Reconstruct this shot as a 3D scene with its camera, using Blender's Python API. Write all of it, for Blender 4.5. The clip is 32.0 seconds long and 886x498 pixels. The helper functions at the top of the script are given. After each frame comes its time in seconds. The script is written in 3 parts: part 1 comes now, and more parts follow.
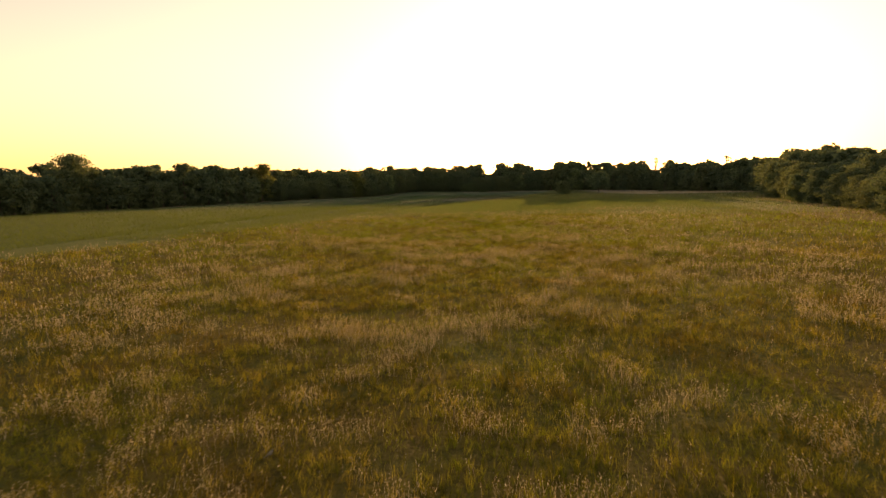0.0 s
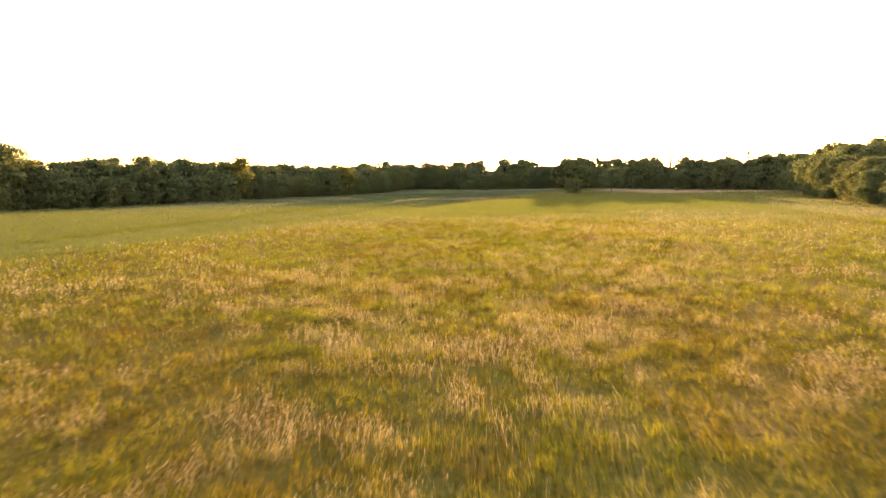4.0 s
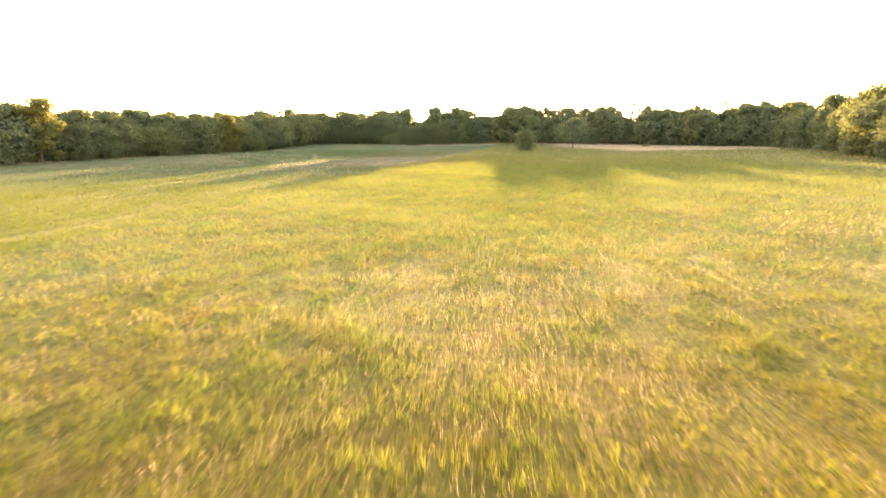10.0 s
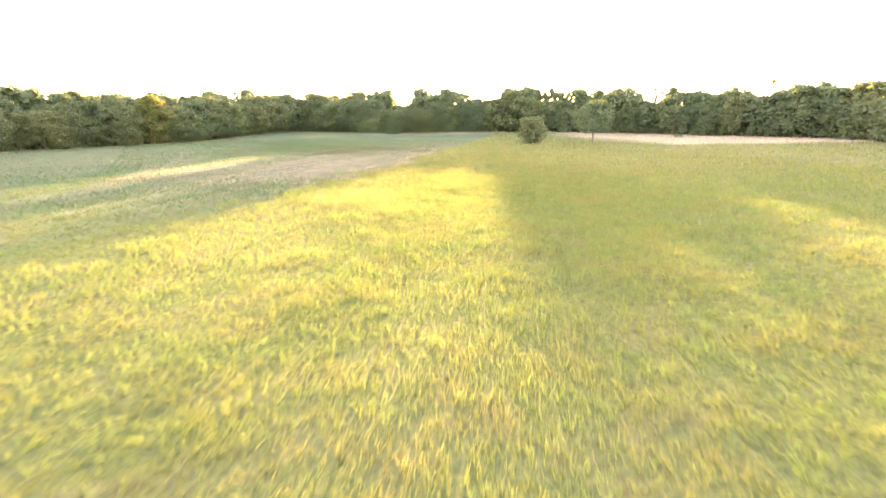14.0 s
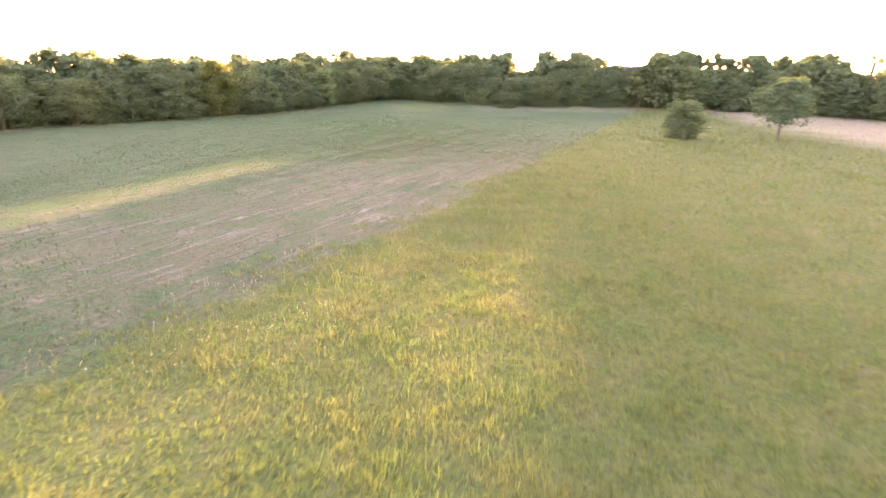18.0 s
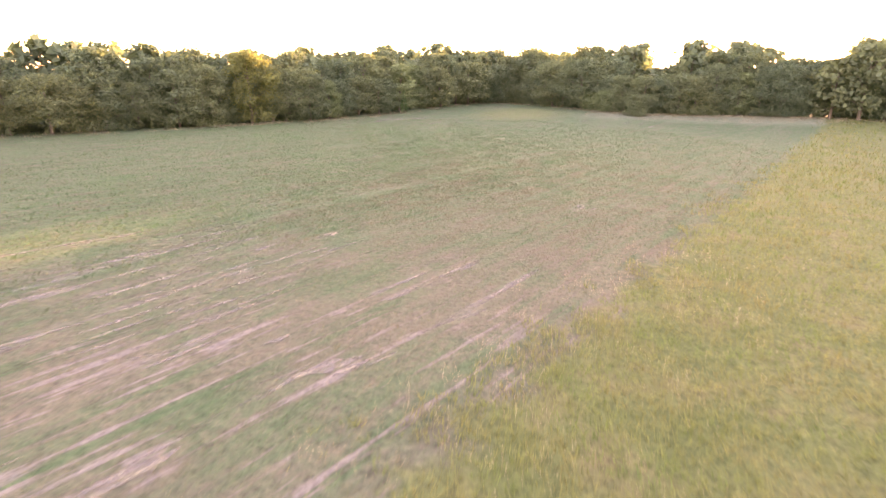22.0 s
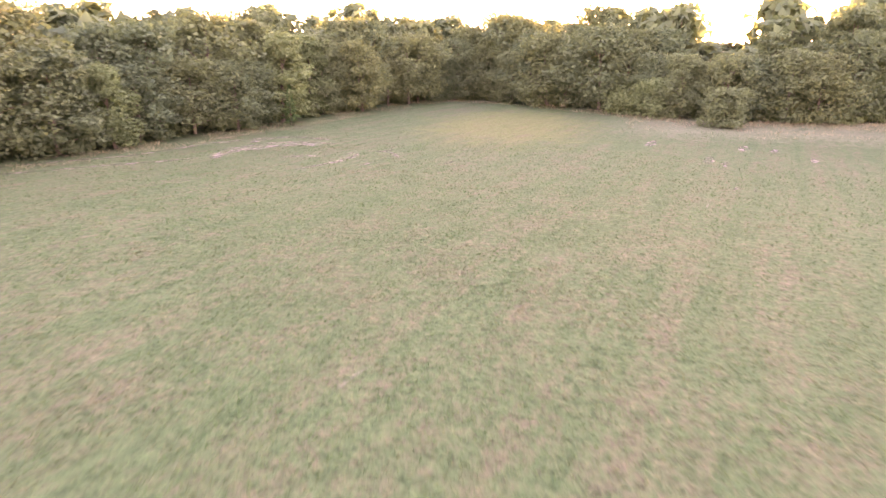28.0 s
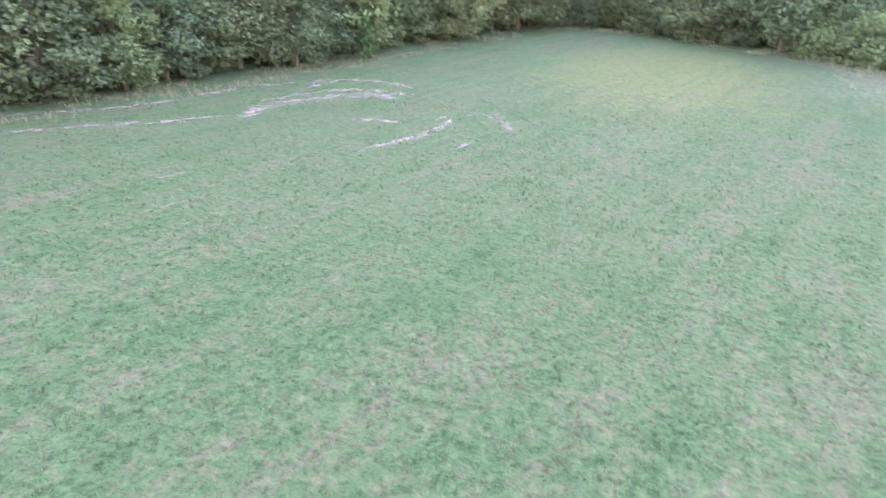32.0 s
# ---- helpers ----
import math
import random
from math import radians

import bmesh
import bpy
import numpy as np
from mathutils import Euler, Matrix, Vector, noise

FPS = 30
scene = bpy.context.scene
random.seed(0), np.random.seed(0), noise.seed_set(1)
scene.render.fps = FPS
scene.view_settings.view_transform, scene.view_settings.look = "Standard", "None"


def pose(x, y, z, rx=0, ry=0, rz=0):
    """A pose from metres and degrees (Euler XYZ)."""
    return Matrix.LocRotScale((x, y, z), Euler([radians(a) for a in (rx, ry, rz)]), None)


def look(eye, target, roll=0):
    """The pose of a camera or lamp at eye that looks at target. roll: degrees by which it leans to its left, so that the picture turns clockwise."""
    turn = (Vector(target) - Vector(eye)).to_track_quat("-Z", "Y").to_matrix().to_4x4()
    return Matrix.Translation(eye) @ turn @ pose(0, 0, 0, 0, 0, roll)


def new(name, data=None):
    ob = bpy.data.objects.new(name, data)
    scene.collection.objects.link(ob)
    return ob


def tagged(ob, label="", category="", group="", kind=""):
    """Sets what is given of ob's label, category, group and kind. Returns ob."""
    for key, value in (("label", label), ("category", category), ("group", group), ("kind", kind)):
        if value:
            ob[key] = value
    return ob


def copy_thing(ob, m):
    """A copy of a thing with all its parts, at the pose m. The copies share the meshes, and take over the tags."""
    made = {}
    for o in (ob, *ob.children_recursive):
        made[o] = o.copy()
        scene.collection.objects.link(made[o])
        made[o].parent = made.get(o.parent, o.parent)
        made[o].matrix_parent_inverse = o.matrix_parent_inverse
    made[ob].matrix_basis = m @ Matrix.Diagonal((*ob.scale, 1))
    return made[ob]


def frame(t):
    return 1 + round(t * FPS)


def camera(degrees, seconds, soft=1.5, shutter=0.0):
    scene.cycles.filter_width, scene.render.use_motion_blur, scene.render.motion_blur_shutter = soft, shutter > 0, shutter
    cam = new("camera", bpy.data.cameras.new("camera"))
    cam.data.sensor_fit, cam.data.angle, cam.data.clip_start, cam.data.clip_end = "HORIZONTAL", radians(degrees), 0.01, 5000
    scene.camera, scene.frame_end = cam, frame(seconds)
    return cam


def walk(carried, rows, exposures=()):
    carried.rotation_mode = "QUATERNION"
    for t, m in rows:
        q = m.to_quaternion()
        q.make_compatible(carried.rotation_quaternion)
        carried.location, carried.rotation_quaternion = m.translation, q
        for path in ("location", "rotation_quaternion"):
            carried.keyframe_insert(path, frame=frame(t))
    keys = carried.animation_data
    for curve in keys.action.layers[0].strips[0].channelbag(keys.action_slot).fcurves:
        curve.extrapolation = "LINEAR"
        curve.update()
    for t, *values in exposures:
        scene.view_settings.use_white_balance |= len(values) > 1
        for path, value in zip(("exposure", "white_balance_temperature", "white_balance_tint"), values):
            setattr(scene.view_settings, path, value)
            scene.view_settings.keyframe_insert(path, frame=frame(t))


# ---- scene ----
cam = camera(74.8, 32.0, soft=1.4, shutter=0.5)
PATH = [
    (0, (0.002, -0.084, 4.673), (-0.027, 1.904, 4.458), -1.0),
    (0.5, (0.169, 1.364, 4.706), (0.145, 3.352, 4.487), -1.0),
    (1, (0.321, 3.345, 4.924), (0.296, 5.333, 4.704), -1.0),
    (1.5, (0.409, 5.683, 5.0), (0.379, 7.671, 4.779), -1.0),
    (2, (0.473, 8.371, 4.507), (0.442, 10.359, 4.288), -0.9),
    (2.5, (0.477, 11.362, 4.225), (0.447, 13.349, 4.004), -0.9),
    (3, (0.496, 14.613, 4.299), (0.465, 16.601, 4.078), -0.8),
    (3.5, (0.567, 18.127, 4.413), (0.536, 20.114, 4.191), -0.8),
    (5.5, (1.063, 33.348, 4.955), (1.032, 35.335, 4.729), -0.6),
    (6, (1.246, 37.795, 4.858), (1.213, 39.782, 4.631), -0.6),
    (6.5, (1.445, 42.344, 4.848), (1.472, 44.33, 4.622), -0.6),
    (7, (1.652, 46.877, 4.836), (1.727, 48.863, 4.612), -0.7),
    (7.5, (2.012, 51.475, 4.845), (2.186, 53.455, 4.622), -0.9),
    (8, (2.405, 56.221, 4.749), (2.651, 58.194, 4.527), -0.9),
    (8.5, (2.892, 61.026, 4.85), (3.071, 63.005, 4.622), -0.7),
    (9, (3.36, 66.089, 4.967), (3.536, 68.062, 4.69), -0.7),
    (9.5, (3.904, 71.384, 4.986), (4.085, 73.348, 4.653), -0.7),
    (10, (4.436, 76.685, 5.095), (4.642, 78.637, 4.71), -0.6),
    (10.5, (5.055, 81.961, 5.203), (5.283, 83.901, 4.776), -0.6),
    (11, (5.692, 87.179, 5.397), (5.938, 89.118, 4.97), -0.6),
    (11.5, (6.438, 92.37, 5.38), (6.7, 94.307, 4.956), -0.6),
    (12, (7.266, 97.678, 5.46), (7.522, 99.615, 5.035), -0.6),
    (12.5, (8.201, 102.801, 5.439), (8.462, 104.738, 5.013), -0.6),
    (13, (9.245, 108.023, 5.422), (9.509, 109.959, 4.994), -0.6),
    (13.5, (10.372, 113.051, 5.509), (10.601, 114.99, 5.077), -0.4),
    (14, (11.514, 117.968, 5.606), (11.74, 119.907, 5.173), -0.4),
    (14.5, (12.667, 122.789, 5.812), (12.896, 124.728, 5.377), -0.4),
    (15, (13.795, 127.513, 6.151), (14.016, 129.452, 5.71), -0.2),
    (15.5, (14.927, 132.107, 6.721), (15.156, 134.043, 6.276), -0.4),
    (17.5, (19.369, 149.182, 9.653), (19.469, 151.097, 9.085), -0.0),
    (18, (20.779, 153.545, 9.52), (20.561, 155.45, 8.951), 0.8),
    (18.5, (22.01, 158.0, 9.418), (21.729, 159.897, 8.849), 0.8),
    (19, (22.839, 162.6, 9.335), (22.537, 164.493, 8.766), 0.7),
    (19.5, (23.392, 167.358, 9.318), (23.068, 169.248, 8.749), 0.6),
    (20, (23.657, 172.204, 9.185), (23.236, 174.075, 8.617), 0.8),
    (20.5, (23.669, 177.307, 9.111), (23.128, 179.146, 8.543), 1.0),
    (21, (23.344, 182.427, 9.068), (22.782, 184.26, 8.498), 1.0),
    (21.5, (22.88, 187.607, 8.928), (22.274, 189.426, 8.36), 1.0),
    (22, (22.214, 192.712, 8.71), (21.585, 194.523, 8.14), 0.8),
    (22.5, (21.253, 197.67, 8.567), (20.618, 199.48, 8.0), 0.8),
    (23, (20.158, 202.629, 8.438), (19.514, 204.435, 7.87), 0.7),
    (23.5, (18.76, 207.586, 8.461), (18.117, 209.393, 7.894), 0.8),
    (24, (17.143, 212.555, 8.427), (16.5, 214.36, 7.854), 0.6),
    (24.5, (15.35, 217.653, 8.339), (14.709, 219.459, 7.764), 0.6),
    (26.5, (7.409, 238.694, 7.502), (6.826, 240.515, 6.915), 0.2),
    (27, (5.542, 243.95, 7.657), (4.995, 245.782, 7.071), 0.5),
    (27.5, (3.759, 249.071, 7.792), (3.283, 250.921, 7.199), 0.5),
    (28, (1.983, 253.972, 7.984), (1.565, 255.831, 7.375), 0.5),
    (28.5, (0.153, 258.563, 8.138), (-0.181, 260.428, 7.496), 0.4),
    (29, (-1.718, 263.058, 8.284), (-1.898, 264.916, 7.566), 0.0),
    (29.5, (-3.132, 266.398, 8.565), (-3.204, 268.228, 7.761), -0.4),
    (30, (-4.137, 268.735, 8.867), (-4.169, 270.512, 7.949), -0.6),
    (30.5, (-4.567, 269.947, 8.867), (-4.668, 271.713, 7.934), -0.3),
    (31, (-4.59, 270.332, 8.604), (-4.895, 272.073, 7.67), 0.8),
    (31.5, (-4.651, 270.513, 8.456), (-5.146, 272.216, 7.531), 1.7),
    (32, (-4.797, 270.669, 8.41), (-5.44, 272.352, 7.542), 2.1),
]
# the exposure opens as the camera flies into the light
walk(cam, [(t, look(eye, target, roll)) for t, eye, target, roll in PATH],
     exposures=[(0, 1.42, 10600, 30), (1, 1.95, 10800, 32), (2, 2.45, 10800, 33), (3.5, 3.0, 10600, 34), (6, 3.55, 10300, 35), (9, 4.1, 9700, 35), (11, 4.45, 9300, 37), (13, 5.0, 8700, 38), (15.5, 4.95, 8100, 38),
                (18, 4.65, 8000, 46), (20, 4.72, 8300, 54), (24, 5.02, 8800, 67), (28.4, 5.2, 8900, 73), (29.1, 4.85, 6600, 40), (30.5, 5.05, 6600, 41), (32, 5.3, 6600, 42)])

# ---- world and sun ----
SUN_AZ, SUN_EL = radians(12.2), radians(4.6)
SUN_WAY = Vector((math.sin(SUN_AZ) * math.cos(SUN_EL), math.cos(SUN_AZ) * math.cos(SUN_EL), math.sin(SUN_EL)))
world = bpy.data.worlds.new("evening_sky")
scene.world = world
world.use_nodes = True
wt = world.node_tree
wt.nodes.clear()
w_out = wt.nodes.new("ShaderNodeOutputWorld")
w_bg = wt.nodes.new("ShaderNodeBackground")
w_sky = wt.nodes.new("ShaderNodeTexSky")
w_sky.sky_type = "NISHITA"
w_sky.sun_disc = False
w_sky.sun_elevation = SUN_EL
w_sky.sun_rotation = SUN_AZ
w_sky.air_density = 1.2
w_sky.dust_density = 0.9
w_sky.ozone_density = 1.5
w_bg.inputs["Strength"].default_value = 0.15
w_soft = wt.nodes.new("ShaderNodeHueSaturation")
w_soft.inputs["Saturation"].default_value = 0.8
wt.links.new(w_sky.outputs["Color"], w_soft.inputs["Color"])
wt.links.new(w_soft.outputs["Color"], w_bg.inputs["Color"])
wt.links.new(w_bg.outputs["Background"], w_out.inputs["Surface"])

sun_data = bpy.data.lights.new("sun", "SUN")
sun_data.energy = 2.6
sun_data.angle = radians(0.6)
sun_data.color = (1.0, 0.74, 0.40)
sun = new("sun", sun_data)
sun.matrix_basis = look(SUN_WAY * 500, (0, 0, 0))


# ---- shape of the land ----
def smooth(a, b, v):
    u = np.clip((v - a) / (b - a), 0, 1)
    return u * u * (3 - 2 * u)


def land(x, y):
    """Height of the ground: a nearly level field that lifts a little towards the far woods."""
    x, y = np.asarray(x, float), np.asarray(y, float)
    far = np.clip(np.hypot(x - 10, y - 200) / 400, 0, 1)
    roll_ = 0.10 * np.sin(x * 0.11 + 1.3) * np.sin(y * 0.085) + 0.05 * np.sin(x * 0.31 + y * 0.23)
    return 1.6 * smooth(295, 358, y) + roll_ * (1 - far)


def meadow_side(x, y):
    """Metres to the right of the straight line where the tall meadow meets the short field."""
    return x + 24 - 0.294 * (y - 69) - 1.6 * smooth(165, 200, y)


# smooth value noise on the plane, for patches
_grid = np.random.RandomState(5).rand(256, 256)


def patches(x, y, size, shift=0):
    u, v = np.asarray(x) / size + 40.3 + shift * 17.7, np.asarray(y) / size + 60.1 + shift * 9.1
    i, j = np.floor(u).astype(int), np.floor(v).astype(int)
    a, b = u - i, v - j
    a, b = a * a * (3 - 2 * a), b * b * (3 - 2 * b)
    g = lambda p, q: _grid[p % 256, q % 256]
    return (g(i, j) * (1 - a) + g(i + 1, j) * a) * (1 - b) + (g(i, j + 1) * (1 - a) + g(i + 1, j + 1) * a) * b


# ---- materials ----
class Nodes:
    """A small helper to write node trees."""

    def __init__(self, name):
        self.material = bpy.data.materials.new(name)
        self.material.use_nodes = True
        self.tree = self.material.node_tree
        self.tree.nodes.clear()
        self.out = self.add("ShaderNodeOutputMaterial")

    def add(self, kind):
        return self.tree.nodes.new(kind)

    def link(self, a, b):
        self.tree.links.new(a, b)

    def put(self, socket, value):
        if isinstance(value, bpy.types.NodeSocket):
            self.link(value, socket)
        elif isinstance(value, (tuple, list)) and len(value) == 3 and socket.type == "RGBA":
            socket.default_value = (*value, 1)
        else:
            socket.default_value = value

    def math(self, op, a, b=0.0, c=0.0, clamp=False):
        node = self.add("ShaderNodeMath")
        node.operation, node.use_clamp = op, clamp
        for socket, value in zip(node.inputs, (a, b, c)):
            self.put(socket, value)
        return node.outputs[0]

    def noise(self, where, scale, detail=4.0, rough=0.55, distort=0.0):
        node = self.add("ShaderNodeTexNoise")
        self.put(node.inputs["Vector"], where)
        for key, value in (("Scale", scale), ("Detail", detail), ("Roughness", rough), ("Distortion", distort)):
            node.inputs[key].default_value = value
        return node.outputs["Fac"]

    def band(self, value, low, high, smoothstep=True):
        node = self.add("ShaderNodeMapRange")
        node.interpolation_type = "SMOOTHSTEP" if smoothstep else "LINEAR"
        self.put(node.inputs["Value"], value)
        self.put(node.inputs["From Min"], low)
        self.put(node.inputs["From Max"], high)
        return node.outputs["Result"]

    def mix(self, fac, a, b, blend="MIX"):
        node = self.add("ShaderNodeMix")
        node.data_type, node.blend_type = "RGBA", blend
        self.put(node.inputs[0], fac)
        self.put(node.inputs[6], a)
        self.put(node.inputs[7], b)
        return node.outputs[2]

    def ramp(self, fac, *stops):
        node = self.add("ShaderNodeValToRGB")
        self.put(node.inputs[0], fac)
        ramp = node.color_ramp
        while len(ramp.elements) < len(stops):
            ramp.elements.new(0.5)
        for element, (at, colour) in zip(ramp.elements, stops):
            element.position, element.color = at, (*colour, 1)
        return node.outputs[0]


def leafy(name, stops, through_mix=0.45, warm=(1.15, 1.05, 0.62), patch=None, own=0.45):
    """Thin green stuff: a matt face and light that shines through it."""
    n = Nodes(name)
    info, geo = n.add("ShaderNodeObjectInfo"), n.add("ShaderNodeNewGeometry")
    pick = n.math("ADD", n.math("MULTIPLY", info.outputs["Random"], 1 - own), n.math("MULTIPLY", geo.outputs["Random Per Island"], own))
    colour = n.ramp(pick, *stops)
    if patch:
        colour = patch(n, geo, colour)
    shade = n.math("ADD", 0.86, n.math("MULTIPLY", geo.outputs["Random Per Island"], 0.28))
    colour = n.mix(1.0, colour, n.ramp(n.math("MULTIPLY", shade, 0.7), (0, (0, 0, 0)), (1, (1.43, 1.43, 1.43))), "MULTIPLY")
    face = n.add("ShaderNodeBsdfPrincipled")
    n.put(face.inputs["Base Color"], colour)
    face.inputs["Roughness"].default_value = 0.75
    face.inputs["Specular IOR Level"].default_value = 0.1
    glow = n.add("ShaderNodeBsdfTranslucent")
    n.put(glow.inputs["Color"], n.mix(1.0, colour, warm, "MULTIPLY"))
    both = n.add("ShaderNodeMixShader")
    both.inputs[0].default_value = through_mix
    n.link(face.outputs[0], both.inputs[1])
    n.link(glow.outputs[0], both.inputs[2])
    n.link(both.outputs[0], n.out.inputs["Surface"])
    return n.material


def zone_nodes(n, geo):
    """Where the land is meadow (1) or field (0), and x and y, as sockets."""
    split = n.add("ShaderNodeSeparateXYZ")
    n.link(geo.outputs["Position"], split.inputs[0])
    x, y = split.outputs[0], split.outputs[1]
    side = n.math("ADD", x, n.math("MULTIPLY_ADD", y, -0.294, 24 + 0.294 * 69))
    side = n.math("ADD", side, n.math("MULTIPLY", n.band(y, 165.0, 200.0), -1.6))
    wobble = n.math("MULTIPLY_ADD", n.noise(geo.outputs["Position"], 0.6, 4, 0.65), 6.0, -3.0)
    return n.band(n.math("ADD", side, wobble), 0.2, 1.8), side, x, y


def dry_end(n, x, y, at):
    """The pale, dry part of the meadow at its far right end."""
    edge = n.math("MULTIPLY_ADD", n.noise(at, 0.12, 3), 14.0, -7.0)
    return n.math("MULTIPLY", n.band(n.math("ADD", y, edge), 236.0, 250.0), n.band(n.math("ADD", x, edge), 70.0, 84.0))


def meadow_tint(n, geo, colour):
    at = geo.outputs["Position"]
    split = n.add("ShaderNodeSeparateXYZ")
    n.link(at, split.inputs[0])
    x, y = split.outputs[0], split.outputs[1]
    big = n.noise(at, 0.09, 4, 0.6)
    late = n.band(n.math("ADD", y, n.math("MULTIPLY_ADD", big, 30.0, -15.0)), 80.0, 100.0)
    fine = n.noise(at, 0.45, 3, 0.6)
    tuft = n.noise(at, 2.4, 3, 0.6)
    early = n.mix(n.band(big, 0.42, 0.56), colour, n.mix(0.75, colour, (0.115, 0.165, 0.018)))
    early = n.mix(n.math("MULTIPLY", n.band(y, 38.0, 62.0), 0.45), early, (0.13, 0.172, 0.022))
    early = n.mix(n.math("MULTIPLY", n.band(fine, 0.5, 0.66), 0.4), early, (0.20, 0.12, 0.028))
    early = n.mix(n.math("MULTIPLY", n.band(y, 62.0, 20.0), n.math("MULTIPLY", n.band(tuft, 0.38, 0.6), 0.4)), early, (0.22, 0.14, 0.034))
    early = n.mix(n.math("MULTIPLY", n.band(n.noise(at, 0.21, 4, 0.6), 0.56, 0.66), 0.6), early, (0.095, 0.055, 0.022))
    # dark mottling at tuft size: shade between the tufts, put into the blade colour
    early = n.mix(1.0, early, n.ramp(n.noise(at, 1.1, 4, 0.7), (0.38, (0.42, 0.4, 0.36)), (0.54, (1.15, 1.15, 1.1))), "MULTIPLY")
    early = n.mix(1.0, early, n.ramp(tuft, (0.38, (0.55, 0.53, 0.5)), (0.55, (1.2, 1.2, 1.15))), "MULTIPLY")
    green = n.mix(0.85, colour, n.mix(n.band(fine, 0.35, 0.65), (0.10, 0.17, 0.066), (0.142, 0.182, 0.072)))
    green = n.mix(n.math("MULTIPLY", n.band(big, 0.56, 0.7), 0.25), green, (0.21, 0.165, 0.08))
    green = n.mix(n.math("MULTIPLY", n.band(y, 128.0, 100.0), n.math("MULTIPLY", n.band(fine, 0.42, 0.6), 0.2)), green, (0.21, 0.165, 0.07))
    green = n.mix(n.math("MULTIPLY", n.band(n.noise(at, 0.28, 4, 0.65), 0.52, 0.64), 0.3), green, (0.18, 0.145, 0.075))
    green = n.mix(n.math("MULTIPLY", n.band(n.noise(at, 0.6, 3, 0.6), 0.58, 0.7), 0.4), green, (0.085, 0.17, 0.085))
    # browner and paler beside the tilled strip
    weary = n.math("MULTIPLY", n.band(y, 158.0, 190.0), n.band(n.math("ADD", fine, n.math("MULTIPLY", tuft, 0.6)), 0.62, 0.95))
    green = n.mix(n.math("MULTIPLY", weary, 0.45), green, (0.20, 0.165, 0.10))
    green = n.mix(1.0, green, n.ramp(tuft, (0.36, (0.74, 0.72, 0.7)), (0.58, (1.0, 1.0, 1.0))), "MULTIPLY")
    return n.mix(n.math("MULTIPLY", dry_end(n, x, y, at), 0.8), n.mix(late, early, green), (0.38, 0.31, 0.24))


def yellow_corner(n, x, y, rough):
    """A yellower stretch of the field near its far corner."""
    dx, dy = n.math("MULTIPLY_ADD", x, 0.085, 0.51), n.math("MULTIPLY_ADD", y, 0.052, -17.0)
    out = n.math("SQRT", n.math("ADD", n.math("MULTIPLY", dx, dx), n.math("MULTIPLY", dy, dy)))
    return n.band(n.math("ADD", out, n.math("MULTIPLY_ADD", rough, 1.8, -0.9)), 1.15, 0.35)


def field_tint(n, geo, colour):
    at = geo.outputs["Position"]
    split = n.add("ShaderNodeSeparateXYZ")
    n.link(at, split.inputs[0])
    x, y = split.outputs[0], split.outputs[1]
    fine = n.noise(at, 0.35, 4, 0.65)
    mid = n.noise(at, 1.3, 3, 0.6)
    colour = n.mix(n.math("MULTIPLY", n.band(mid, 0.45, 0.62), 0.55), colour, (0.07, 0.118, 0.063))
    lay, slim = n.add("ShaderNodeMapping"), n.add("ShaderNodeMapping")
    lay.inputs["Rotation"].default_value = (0, 0, radians(16.4))
    slim.inputs["Scale"].default_value = (1.0, 0.05, 1.0)
    n.link(at, lay.inputs["Vector"])
    n.link(lay.outputs[0], slim.inputs["Vector"])
    rows = n.noise(slim.outputs[0], 1.5, 3, 0.7)
    drills = n.math("MULTIPLY", n.band(y, 270.0, 238.0), n.band(rows, 0.50, 0.60))
    # drill lines: dark soil, and the shade lying in them painted in
    colour = n.mix(n.math("MULTIPLY", drills, 0.45), colour, (0.062, 0.056, 0.038))
    colour = n.mix(n.math("MULTIPLY", n.band(fine, 0.54, 0.68), 0.36), colour, (0.13, 0.102, 0.072))
    colour = n.mix(n.math("MULTIPLY", n.band(n.noise(at, 0.8, 4, 0.65), 0.54, 0.64), 0.5), colour, (0.12, 0.098, 0.072))
    colour = n.mix(1.0, colour, n.ramp(n.noise(at, 2.6, 3, 0.6), (0.36, (0.72, 0.74, 0.72)), (0.56, (1.05, 1.05, 1.05))), "MULTIPLY")
    colour = n.mix(n.math("MULTIPLY", n.band(n.noise(at, 0.13, 3, 0.6), 0.46, 0.6), 0.5), colour, (0.05, 0.13, 0.055))
    bare_side = n.band(n.math("SUBTRACT", x, n.math("MULTIPLY", n.band(y, 215.0, 290.0), 8.0)), -14.0, 12.0)
    worn = n.math("MULTIPLY", n.band(y, 292.0, 250.0), n.band(n.math("ADD", n.math("MULTIPLY", rows, 0.4), n.math("MULTIPLY", fine, 0.6)), 0.40, 0.56))
    colour = n.mix(n.math("MULTIPLY", n.math("MULTIPLY", worn, bare_side), 0.5), colour, (0.15, 0.115, 0.082))
    colour = n.mix(n.math("MULTIPLY", yellow_corner(n, x, y, fine), n.math("MULTIPLY_ADD", n.band(mid, 0.35, 0.6), 0.28, 0.14)), colour, (0.13, 0.14, 0.05))
    # yellower towards the start: low sunlight on the field, tinted into the blades
    return n.mix(n.math("MULTIPLY", n.band(y, 175.0, 120.0), 0.8), colour, (0.14, 0.17, 0.03))


